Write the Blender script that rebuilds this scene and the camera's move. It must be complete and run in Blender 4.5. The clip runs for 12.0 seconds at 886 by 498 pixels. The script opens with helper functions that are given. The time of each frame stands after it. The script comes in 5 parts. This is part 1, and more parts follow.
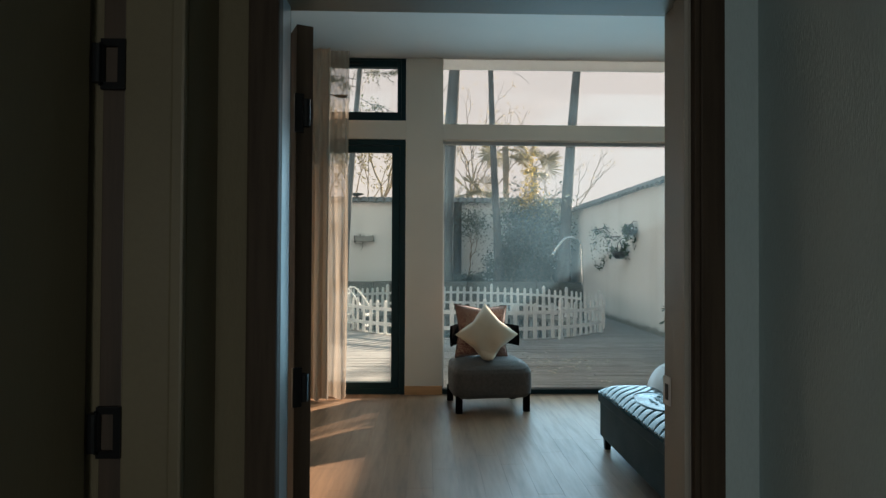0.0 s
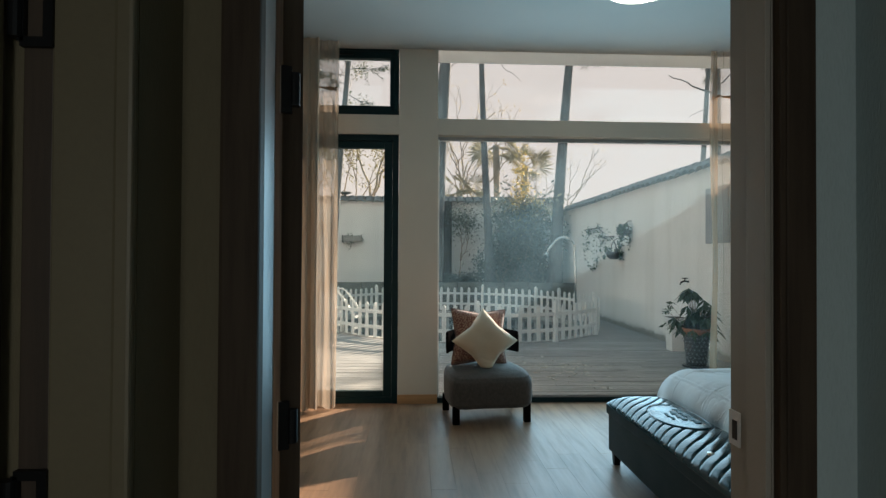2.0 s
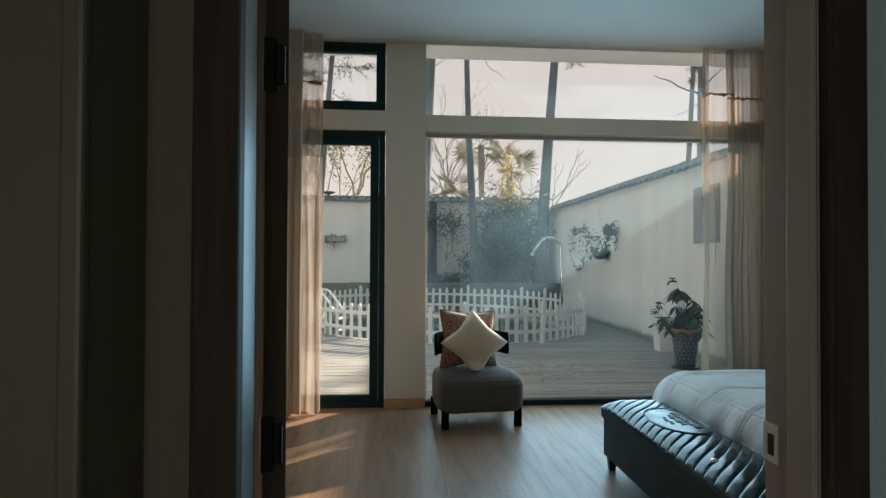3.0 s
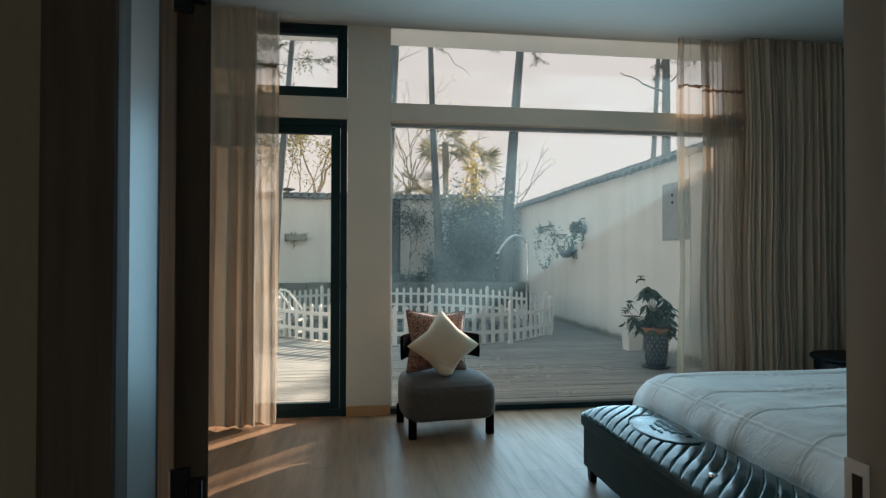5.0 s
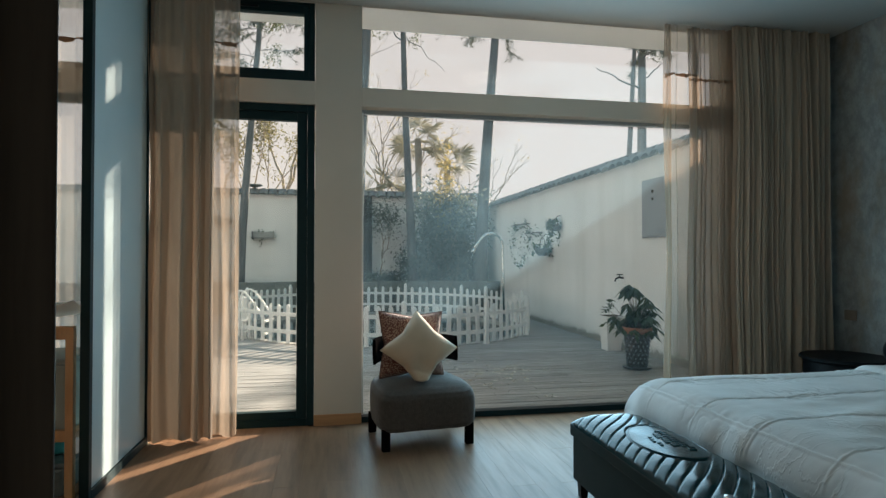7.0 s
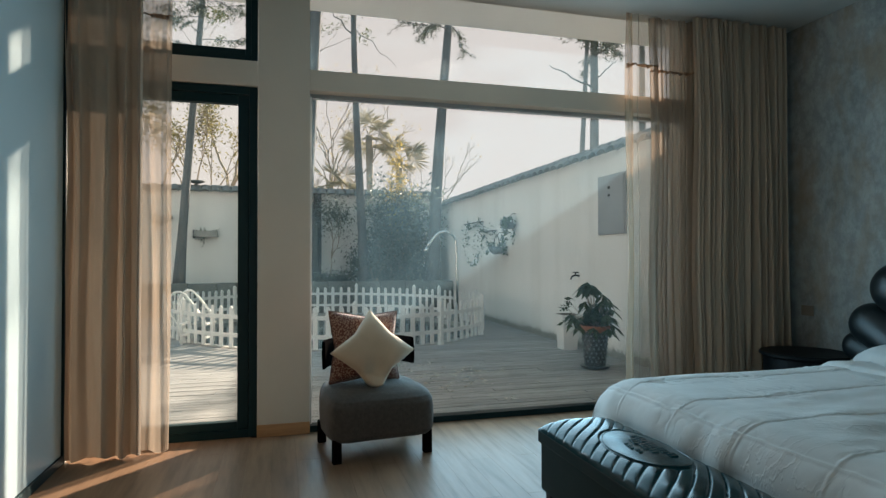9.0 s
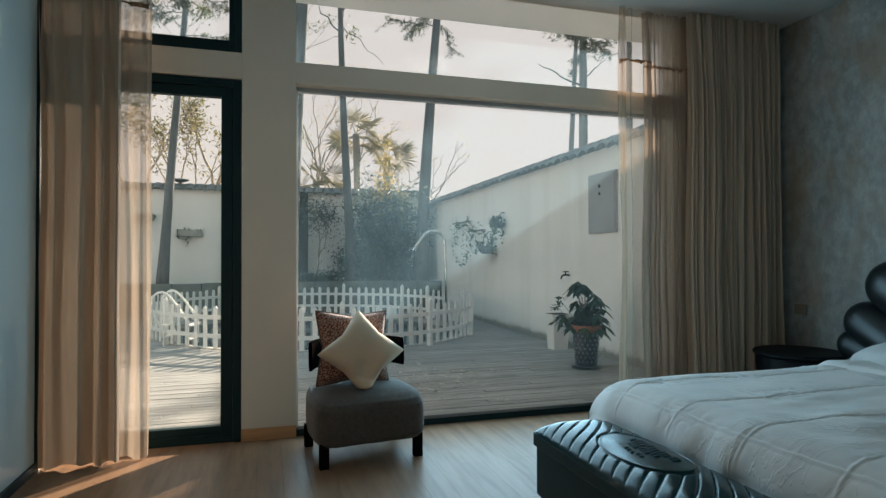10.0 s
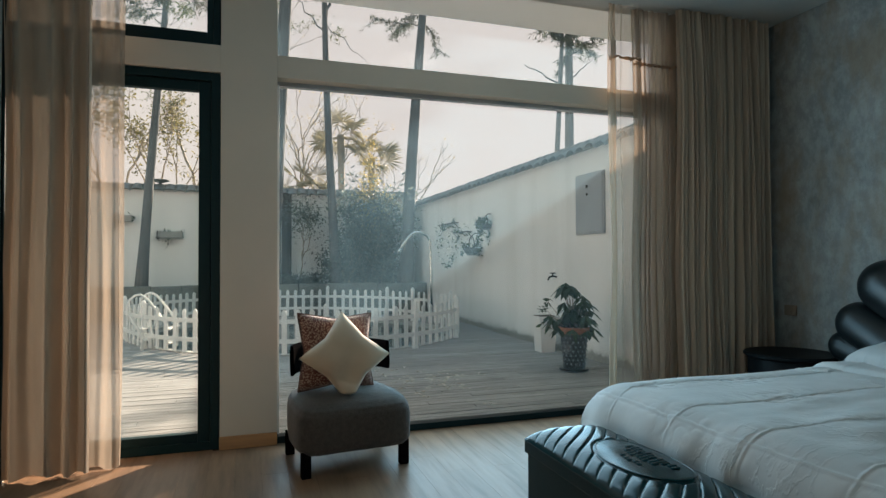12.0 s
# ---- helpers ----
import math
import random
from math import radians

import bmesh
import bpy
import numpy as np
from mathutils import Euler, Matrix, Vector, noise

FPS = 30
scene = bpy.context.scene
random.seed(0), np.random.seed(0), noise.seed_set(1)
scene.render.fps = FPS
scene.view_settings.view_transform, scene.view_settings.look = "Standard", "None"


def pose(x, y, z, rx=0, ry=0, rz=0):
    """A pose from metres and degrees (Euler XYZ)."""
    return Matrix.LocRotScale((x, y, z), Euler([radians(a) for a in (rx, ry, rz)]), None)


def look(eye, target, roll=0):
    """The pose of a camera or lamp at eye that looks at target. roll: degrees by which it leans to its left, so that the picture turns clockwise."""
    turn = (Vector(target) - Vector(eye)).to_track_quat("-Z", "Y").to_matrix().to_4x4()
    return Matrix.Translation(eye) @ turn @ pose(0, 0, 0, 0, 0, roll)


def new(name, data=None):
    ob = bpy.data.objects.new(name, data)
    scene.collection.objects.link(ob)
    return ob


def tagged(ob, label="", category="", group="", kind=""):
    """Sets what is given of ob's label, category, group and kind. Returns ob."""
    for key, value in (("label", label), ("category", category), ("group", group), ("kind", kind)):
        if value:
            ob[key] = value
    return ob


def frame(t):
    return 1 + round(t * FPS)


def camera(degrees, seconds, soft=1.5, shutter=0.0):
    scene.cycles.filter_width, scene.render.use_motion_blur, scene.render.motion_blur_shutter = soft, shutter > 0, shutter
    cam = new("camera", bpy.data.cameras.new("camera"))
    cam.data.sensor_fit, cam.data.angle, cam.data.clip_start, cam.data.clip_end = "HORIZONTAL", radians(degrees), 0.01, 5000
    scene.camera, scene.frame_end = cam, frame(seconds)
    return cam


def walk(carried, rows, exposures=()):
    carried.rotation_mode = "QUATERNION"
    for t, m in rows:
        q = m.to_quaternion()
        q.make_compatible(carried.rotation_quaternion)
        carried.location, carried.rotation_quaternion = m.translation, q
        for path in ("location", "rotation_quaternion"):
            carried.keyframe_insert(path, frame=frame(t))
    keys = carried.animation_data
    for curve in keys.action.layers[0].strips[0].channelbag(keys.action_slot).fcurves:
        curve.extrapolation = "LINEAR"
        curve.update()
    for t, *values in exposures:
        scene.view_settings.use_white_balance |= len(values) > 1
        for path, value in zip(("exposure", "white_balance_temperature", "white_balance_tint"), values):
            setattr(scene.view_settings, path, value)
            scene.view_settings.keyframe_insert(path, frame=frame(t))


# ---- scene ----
cam = camera(73.5, 12.0, soft=1.4)
METRES, EYE, TILT, LEAN, TURN = 1.68, 1.33, 0.0, 0.0, -1.5
ROWS = [
    (0.0, 0.0, 0.0, 0.0, -0.0, 0.83, -0.28),
    (0.5, -0.0075, 0.034, -0.0014, -0.21, 0.88, -0.32),
    (1.0, -0.0166, 0.0786, -0.0002, -0.47, 0.79, -0.29),
    (1.5, -0.0294, 0.1267, 0.0067, -0.77, 0.75, -0.31),
    (2.0, -0.0438, 0.1763, 0.013, -1.23, 0.77, -0.3),
    (2.5, -0.0564, 0.2203, 0.0111, -1.93, 0.87, -0.3),
    (3.0, -0.0668, 0.2647, 0.0075, -2.83, 0.85, -0.24),
    (5.0, -0.0758, 0.459, -0.0034, -6.43, 0.81, -0.09),
    (5.5, -0.0744, 0.5001, -0.0095, -6.83, 0.81, -0.06),
    (6.0, -0.0713, 0.5494, -0.0142, -7.32, 0.81, -0.02),
    (6.5, -0.0708, 0.6011, -0.0149, -8.09, 0.77, -0.05),
    (7.0, -0.0702, 0.6621, -0.0156, -9.15, 0.74, -0.07),
    (7.5, -0.0703, 0.7164, -0.0217, -10.33, 0.77, -0.04),
    (9.5, -0.0596, 0.8753, -0.045, -14.69, 0.84, 0.12),
    (10.0, -0.0586, 0.909, -0.0491, -15.13, 0.86, 0.14),
    (10.5, -0.056, 0.9351, -0.051, -15.51, 0.91, 0.16),
    (11.0, -0.0528, 0.9568, -0.0549, -15.93, 0.98, 0.17),
    (11.5, -0.0493, 0.9722, -0.0582, -16.27, 1.03, 0.15),
    (12.0, -0.0461, 0.984, -0.0584, -16.59, 1.1, 0.18),
]
walk(cam, [(t, pose(0, 0, EYE, TILT, LEAN, TURN) @ pose(METRES * x, METRES * y, METRES * z, 90 + pitch, roll, yaw)) for t, x, y, z, yaw, pitch, roll in ROWS],
     exposures=[(0.0, 1.77, 6030, 5.5), (3.0, 1.77, 6000, 5.8), (6.0, 1.79, 5920, 4.5), (9.5, 1.79, 5930, 4.5), (12.0, 1.78, 6000, 6)])

# ---- light ----
SUN_AZ, SUN_EL = 42.0, 22.1
world = bpy.data.worlds.new("world")
scene.world = world
world.use_nodes = True
wn = world.node_tree.nodes
sky = wn.new("ShaderNodeTexSky")
sky.sky_type, sky.sun_disc = "NISHITA", False
sky.sun_elevation, sky.sun_rotation = radians(SUN_EL), radians(SUN_AZ)
sky.dust_density = 3.0
# thin winter haze: the glow round the sun is levelled to an even pale veil
haze = wn.new("ShaderNodeMix")
haze.data_type, haze.blend_type = "RGBA", "DARKEN"
haze.inputs[0].default_value, haze.inputs[7].default_value = 1.0, (1.73, 1.48, 1.30, 1)
world.node_tree.links.new(sky.outputs[0], haze.inputs[6])
world.node_tree.links.new(haze.outputs[2], wn["Background"].inputs[0])
wn["Background"].inputs[1].default_value = 0.15

sun = new("sun", bpy.data.lights.new("sun", "SUN"))
sun.data.energy, sun.data.angle, sun.data.color = 5.0, radians(1.1), (1.0, 0.77, 0.575)
sd = Vector((math.sin(radians(SUN_AZ)) * math.cos(radians(SUN_EL)), math.cos(radians(SUN_AZ)) * math.cos(radians(SUN_EL)), math.sin(radians(SUN_EL))))
sun.matrix_world = look(sd * 40, (0, 0, 0))


def area(name, eye, target, sx, sy, watts, color):
    ob = new(name, bpy.data.lights.new(name, "AREA"))
    ob.data.shape, ob.data.size, ob.data.size_y, ob.data.energy, ob.data.color = "RECTANGLE", sx, sy, watts, color
    ob.matrix_world = look(eye, target)
    return ob


area("window_daylight", (1.48, 5.938, 1.30), (1.48, 0, 1.25), 2.6, 2.3, 21, (0.50, 0.82, 1.0))

# added fill lamp: brightens the hall from an assumed opening behind the viewer
area("hall_fill_light", (-0.3, -2.5, 1.45), (-0.3, 0, 1.4), 0.7, 1.0, 4.0, (1.0, 0.97, 0.90))

# ---- materials ----
def nodes_of(name):
    m = bpy.data.materials.new(name)
    m.use_nodes = True
    t = m.node_tree
    return m, t, t.nodes["Principled BSDF"], t.nodes["Material Output"]


def link(t, a, b):
    t.links.new(a, b)


def noise_node(t, scale, detail=4.0, stretch=(1, 1, 1), rough=0.55, coords="Object"):
    co, mp, nz = t.nodes.new("ShaderNodeTexCoord"), t.nodes.new("ShaderNodeMapping"), t.nodes.new("ShaderNodeTexNoise")
    mp.inputs["Scale"].default_value = stretch
    nz.inputs["Scale"].default_value, nz.inputs["Detail"].default_value, nz.inputs["Roughness"].default_value = scale, detail, rough
    link(t, co.outputs[coords], mp.inputs[0])
    link(t, mp.outputs[0], nz.inputs["Vector"])
    return nz.outputs["Fac"]


def ramp(t, fac, stops):
    r = t.nodes.new("ShaderNodeValToRGB")
    while len(r.color_ramp.elements) < len(stops):
        r.color_ramp.elements.new(0.5)
    for e, (p, c) in zip(r.color_ramp.elements, stops):
        e.position, e.color = p, (*c, 1)
    link(t, fac, r.inputs[0])
    return r.outputs[0]


def mix(t, fac, a, b, mode="MIX"):
    n = t.nodes.new("ShaderNodeMix")
    n.data_type, n.blend_type = "RGBA", mode
    for sock, v in ((n.inputs[0], fac), (n.inputs[6], a), (n.inputs[7], b)):
        if isinstance(v, (int, float)):
            sock.default_value = v
        elif isinstance(v, tuple):
            sock.default_value = (*v, 1)
        else:
            link(t, v, sock)
    return n.outputs[2]


def bump(t, height, strength, dist, bsdf):
    b = t.nodes.new("ShaderNodeBump")
    b.inputs["Strength"].default_value, b.inputs["Distance"].default_value = strength, dist
    link(t, height, b.inputs["Height"])
    link(t, b.outputs[0], bsdf.inputs["Normal"])


def shade(c, k):
    return tuple(min(1.0, v * k) for v in c)


def surface(name, c, rough=0.6, metal=0.0, coarse=2.0, fine=60.0, vary=0.2, relief=0.15, dist=0.003, stretch=(1, 1, 1), piece=0.0, sheen=0.0, second=None, coat=0.0):
    """Base colour with stains (coarse) and grain (fine), relief and, for pieces, a random tone for each."""
    m, t, b, o = nodes_of(name)
    big, small = noise_node(t, coarse, 5, stretch), noise_node(t, fine, 3, stretch)
    col = ramp(t, big, [(0.3, shade(c, 1 - vary)), (0.72, second or shade(c, 1 + vary))])
    col = mix(t, 0.35 * min(1, vary * 3), col, ramp(t, small, [(0.3, shade(c, 0.65)), (0.7, shade(c, 1.3))]), "MIX")
    if piece:
        info = t.nodes.new("ShaderNodeObjectInfo")
        col = mix(t, 1.0, col, ramp(t, info.outputs["Random"], [(0, (1 - piece,) * 3), (1, (1.0, 1.0, 1.0))]), "MULTIPLY")
    link(t, col, b.inputs["Base Color"])
    b.inputs["Metallic"].default_value, b.inputs["Coat Weight"].default_value = metal, coat
    b.inputs["Sheen Weight"].default_value = sheen
    rr = ramp(t, big, [(0.2, (max(0.02, rough - 0.08),) * 3), (0.8, (min(1, rough + 0.08),) * 3)])
    link(t, rr, b.inputs["Roughness"])
    if relief:
        bump(t, small, relief, dist, b)
    return m


def cloth(name, c, clear=0.0, through_light=0.4, weave=900.0, c2=None, crumple=0.0):
    """Woven cloth that lets some light through; clear: the share of open weave."""
    m, t, b, o = nodes_of(name)
    big, small = noise_node(t, 3.0, 4, (1, 1, 0.3)), noise_node(t, weave, 2, (1, 1, 1))
    col = ramp(t, big, [(0.3, shade(c, 0.88)), (0.7, c2 or shade(c, 1.08))])
    link(t, col, b.inputs["Base Color"])
    b.inputs["Roughness"].default_value, b.inputs["Sheen Weight"].default_value = 0.9, 0.15
    if crumple:
        crease = ramp(t, noise_node(t, 4.2, 4, (1, 1.7, 1), 0.5), [(0.44, (0, 0, 0)), (0.475, (0.8,) * 3), (0.50, (0, 0, 0)), (0.56, (0, 0, 0)), (0.585, (0.6,) * 3), (0.62, (0, 0, 0))])
        where = ramp(t, noise_node(t, 1.6, 3), [(0.46, (0, 0, 0)), (0.64, (1, 1, 1))])
        lines = mix(t, 1.0, crease, where, "MULTIPLY")
        bump(t, mix(t, 0.5, noise_node(t, 5.0, 3, (1, 2.0, 1), 0.45), lines, "ADD"), crumple, 0.012, b)
    else:
        bump(t, small, 0.2, 0.001, b)
    tr = t.nodes.new("ShaderNodeBsdfTranslucent")
    link(t, col, tr.inputs[0])
    m1 = t.nodes.new("ShaderNodeMixShader")
    m1.inputs[0].default_value = through_light
    link(t, b.outputs[0], m1.inputs[1])
    link(t, tr.outputs[0], m1.inputs[2])
    last = m1.outputs[0]
    if clear:
        tp, m2 = t.nodes.new("ShaderNodeBsdfTransparent"), t.nodes.new("ShaderNodeMixShader")
        m2.inputs[0].default_value = clear
        link(t, last, m2.inputs[1])
        link(t, tp.outputs[0], m2.inputs[2])
        last = m2.outputs[0]
    link(t, last, o.inputs[0])
    return m


def glass(name, tint=(0.93, 0.97, 0.97), dust_haze=0.03, frost=0.0):
    """A thin pane: clear, with Fresnel gloss, and a dusty film tinted for haze or a frosted face."""
    m, t, b, o = nodes_of(name)
    tp, gl, fr = t.nodes.new("ShaderNodeBsdfTransparent"), t.nodes.new("ShaderNodeBsdfGlossy"), t.nodes.new("ShaderNodeFresnel")
    tp.inputs[0].default_value = (*tint, 1)
    gl.inputs["Roughness"].default_value = 0.02 if not frost else 0.22
    fr.inputs[0].default_value = 1.35 if frost else 1.16
    df, tl, ms = t.nodes.new("ShaderNodeBsdfDiffuse"), t.nodes.new("ShaderNodeBsdfTranslucent"), t.nodes.new("ShaderNodeMixShader")
    # the bluish film colour puts the haze over the garden into the glass
    film = (0.74, 0.88, 0.92) if frost else (0.42, 0.74, 1.0)
    df.inputs[0].default_value = tl.inputs[0].default_value = (*film, 1)
    ms.inputs[0].default_value = 0.5
    link(t, df.outputs[0], ms.inputs[1])
    link(t, tl.outputs[0], ms.inputs[2])
    m0, m1 = t.nodes.new("ShaderNodeMixShader"), t.nodes.new("ShaderNodeMixShader")
    smear = noise_node(t, 1.7, 5)
    lo, hi = (dust_haze * 0.6, dust_haze * 1.5) if not frost else (frost, frost)
    link(t, ramp(t, smear, [(0.3, (lo,) * 3), (0.75, (hi,) * 3)]), m0.inputs[0])
    link(t, tp.outputs[0], m0.inputs[1])
    link(t, ms.outputs[0], m0.inputs[2])
    link(t, fr.outputs[0], m1.inputs[0])
    link(t, m0.outputs[0], m1.inputs[1])
    link(t, gl.outputs[0], m1.inputs[2])
    link(t, m1.outputs[0], o.inputs[0])
    return m


def leafy(name, c, c2, thin=0.4):
    m, t, b, o = nodes_of(name)
    isl = t.nodes.new("ShaderNodeNewGeometry")
    col = ramp(t, isl.outputs["Random Per Island"], [(0.0, c), (1.0, c2)])
    link(t, col, b.inputs["Base Color"])
    b.inputs["Roughness"].default_value = 0.5
    tr, m1 = t.nodes.new("ShaderNodeBsdfTranslucent"), t.nodes.new("ShaderNodeMixShader")
    link(t, col, tr.inputs[0])
    m1.inputs[0].default_value = thin
    link(t, b.outputs[0], m1.inputs[1])
    link(t, tr.outputs[0], m1.inputs[2])
    link(t, m1.outputs[0], o.inputs[0])
    return m


def floral(name, ground, petal):
    """Block-printed cloth: pale blossoms outlined on a rust ground."""
    m, t, b, o = nodes_of(name)
    co = t.nodes.new("ShaderNodeTexCoord")
    vo = t.nodes.new("ShaderNodeTexVoronoi")
    vo.inputs["Scale"].default_value = 92.0
    link(t, co.outputs["Object"], vo.inputs["Vector"])
    nz = noise_node(t, 200.0, 3)
    ad = t.nodes.new("ShaderNodeMath")
    ad.operation = "MULTIPLY_ADD"
    ad.inputs[1].default_value = 0.35
    link(t, nz, ad.inputs[0])
    link(t, vo.outputs["Distance"], ad.inputs[2])
    col = ramp(t, ad.outputs[0], [(0.24, shade(ground, 1.1)), (0.32, petal), (0.60, shade(petal, 0.75)), (0.70, ground)])
    link(t, col, b.inputs["Base Color"])
    b.inputs["Roughness"].default_value, b.inputs["Sheen Weight"].default_value = 0.9, 0.2
    bump(t, noise_node(t, 700.0, 2), 0.2, 0.001, b)
    return m


def plaster(name):
    """Old skim coat: grey with cloudy, rusty and pale trowel marks."""
    m, t, b, o = nodes_of(name)
    a, c, d = noise_node(t, 1.6, 6), noise_node(t, 11.0, 9, (1, 1, 0.7), 0.72), noise_node(t, 45.0, 4)
    col = ramp(t, a, [(0.36, (0.19, 0.20, 0.195)), (0.5, (0.25, 0.255, 0.245)), (0.66, (0.31, 0.315, 0.30))])
    rust = ramp(t, noise_node(t, 2.6, 8, (1, 1, 0.45), 0.66), [(0.46, (0, 0, 0)), (0.62, (1, 1, 1))])
    col = mix(t, 0.22, col, ramp(t, c, [(0.42, (0.20, 0.205, 0.20)), (0.58, (0.62, 0.62, 0.58))]))
    fac = t.nodes.new("ShaderNodeMath")
    fac.operation = "MULTIPLY"
    fac.inputs[1].default_value = 0.6
    link(t, rust, fac.inputs[0])
    col = mix(t, fac.outputs[0], col, (0.26, 0.185, 0.115))
    link(t, col, b.inputs["Base Color"])
    b.inputs["Roughness"].default_value = 0.82
    bump(t, c, 0.3, 0.006, b)
    return m


def limewash(name):
    """White garden render with rain streaks and moss along the foot."""
    m, t, b, o = nodes_of(name)
    streak, cloud, grain = noise_node(t, 1.4, 6, (2.2, 2.2, 0.12)), noise_node(t, 0.7, 6), noise_node(t, 40.0, 4)
    col = ramp(t, streak, [(0.28, (0.75, 0.74, 0.71)), (0.55, (0.86, 0.85, 0.83))])
    col = mix(t, 0.35, col, ramp(t, cloud, [(0.35, (0.68, 0.68, 0.65)), (0.65, (0.87, 0.86, 0.84))]))
    co, sp = t.nodes.new("ShaderNodeTexCoord"), t.nodes.new("ShaderNodeSeparateXYZ")
    link(t, co.outputs["Object"], sp.inputs[0])
    ad = t.nodes.new("ShaderNodeMath")
    ad.operation = "MULTIPLY_ADD"
    ad.inputs[1].default_value = -0.34
    link(t, noise_node(t, 7.0, 9, (1, 1, 0.8), 0.82), ad.inputs[0])
    link(t, sp.outputs["Z"], ad.inputs[2])
    lift = t.nodes.new("ShaderNodeMath")
    lift.operation = "ADD"
    lift.inputs[1].default_value = 0.13
    link(t, ad.outputs[0], lift.inputs[0])
    moss = ramp(t, lift.outputs[0], [(0.0, (0.80,) * 3), (0.025, (0.45,) * 3), (0.07, (0.12,) * 3), (0.16, (0, 0, 0))])
    col = mix(t, moss, col, (0.13, 0.14, 0.12))
    link(t, col, b.inputs["Base Color"])
    b.inputs["Roughness"].default_value = 0.9
    bump(t, grain, 0.25, 0.004, b)
    return m


def wood(name, c, dark, rough=0.4, grain=(14, 1.2, 14), piece=0.25, coat=0.0, relief=0.15):
    m, t, b, o = nodes_of(name)
    g, big = noise_node(t, 2.5, 8, grain, 0.6), noise_node(t, 1.1, 4)
    col = ramp(t, g, [(0.3, dark), (0.55, c), (0.8, shade(c, 1.18))])
    col = mix(t, 0.25, col, ramp(t, big, [(0.3, dark), (0.7, shade(c, 1.1))]))
    if piece:
        info = t.nodes.new("ShaderNodeObjectInfo")
        col = mix(t, 1.0, col, ramp(t, info.outputs["Random"], [(0, (1 - piece,) * 3), (1, (1, 1, 1))]), "MULTIPLY")
    link(t, col, b.inputs["Base Color"])
    link(t, ramp(t, g, [(0.2, (rough + 0.1,) * 3), (0.8, (rough - 0.05,) * 3)]), b.inputs["Roughness"])
    b.inputs["Coat Weight"].default_value, b.inputs["Coat Roughness"].default_value = coat, 0.25
    bump(t, g, relief, 0.002, b)
    return m


def glowing(name, c, power):
    m, t, b, o = nodes_of(name)
    b.inputs["Base Color"].default_value = (0.85, 0.83, 0.78, 1)
    b.inputs["Emission Color"].default_value, b.inputs["Emission Strength"].default_value = (*c, 1), power
    return m


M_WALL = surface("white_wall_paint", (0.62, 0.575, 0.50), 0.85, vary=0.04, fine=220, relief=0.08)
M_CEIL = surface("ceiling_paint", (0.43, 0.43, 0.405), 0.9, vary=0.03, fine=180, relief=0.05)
M_PLASTER = plaster("mottled_plaster")
M_LINEN_WALL = surface("woven_wallcovering", (0.45, 0.55, 0.56), 0.9, coarse=3, fine=260, vary=0.1, relief=0.4, stretch=(1, 1, 0.25))
M_OLIVE_WALL = surface("olive_wallcovering", (0.160, 0.136, 0.082), 0.85, coarse=3, fine=240, vary=0.1, relief=0.3, stretch=(1, 1, 0.2))
M_TRIM = surface("olive_lacquered_trim", (0.160, 0.136, 0.082), 0.5, coarse=2, fine=90, vary=0.08, relief=0.05)
M_JAMB = surface("grey_satin_jamb", (0.115, 0.12, 0.12), 0.33, vary=0.06, fine=150, relief=0.04)
M_JAMB2 = surface("taupe_lacquered_jamb", (0.36, 0.34, 0.29), 0.5, vary=0.06, fine=150, relief=0.04)
M_DOORWOOD = wood("dark_oak_veneer", (0.070, 0.050, 0.034), (0.035, 0.025, 0.018), 0.45, (14, 14, 1.0), 0)
M_CASING = wood("dark_oak_casing", (0.066, 0.049, 0.034), (0.038, 0.028, 0.020), 0.6, (14, 14, 1.0), 0)
M_CASING.node_tree.nodes["Principled BSDF"].inputs["Specular IOR Level"].default_value = 0.12
M_LEAF_DOOR = surface("painted_door_leaf", (0.155, 0.131, 0.078), 0.55, coarse=3, fine=150, vary=0.08, relief=0.1, stretch=(1, 1, 0.1))
M_FLOOR = wood("smoked_oak_floor", (0.24, 0.145, 0.086), (0.158, 0.095, 0.057), 0.40, (7, 0.7, 7), 0.12, 0.1, 0.05)
M_GAP = surface("joint_shadow", (0.03, 0.025, 0.02), 0.9, vary=0.1)
M_BASE = wood("oak_baseboard", (0.46, 0.26, 0.115), (0.31, 0.165, 0.075), 0.45, (1, 9, 9), 0)
M_ALU = surface("dark_powder_coated_aluminium", (0.005, 0.022, 0.026), 0.5, 0.0, vary=0.12, fine=300, relief=0.05)
M_BLACK = surface("black_steel", (0.012, 0.013, 0.014), 0.4, 0.6, vary=0.15, fine=200)
M_CHROME = surface("brushed_steel", (0.62, 0.63, 0.63), 0.25, 1.0, vary=0.05, fine=200, relief=0.03)
M_PANE = glass("window_glass", (0.955, 0.955, 0.96), dust_haze=0.046)
M_PANE_CLEAN = glass("clean_door_glass", (0.97, 0.965, 0.955), dust_haze=0.010)
M_FROST = glass("frosted_glass", (0.85, 0.93, 0.94), frost=0.86)
M_DRAPE = cloth("linen_drape", (0.45, 0.352, 0.262), 0.0, 0.05)
M_SHEER = cloth("sheer_voile", (0.44, 0.345, 0.255), 0.63, 0.18)
M_HEM = cloth("voile_hem", (0.46, 0.33, 0.22), 0.40, 0.22)
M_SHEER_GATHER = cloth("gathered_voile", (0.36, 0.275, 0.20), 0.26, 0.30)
M_SHEER_DENSE = cloth("sand_voile", (0.48, 0.40, 0.32), 0.34, 0.30)
M_SHEER_ROOM = cloth("ivory_voile", (0.52, 0.475, 0.42), 0.48, 0.40)
M_TAPE = cloth("brown_tape", (0.28, 0.17, 0.10), 0.0, 0.2)
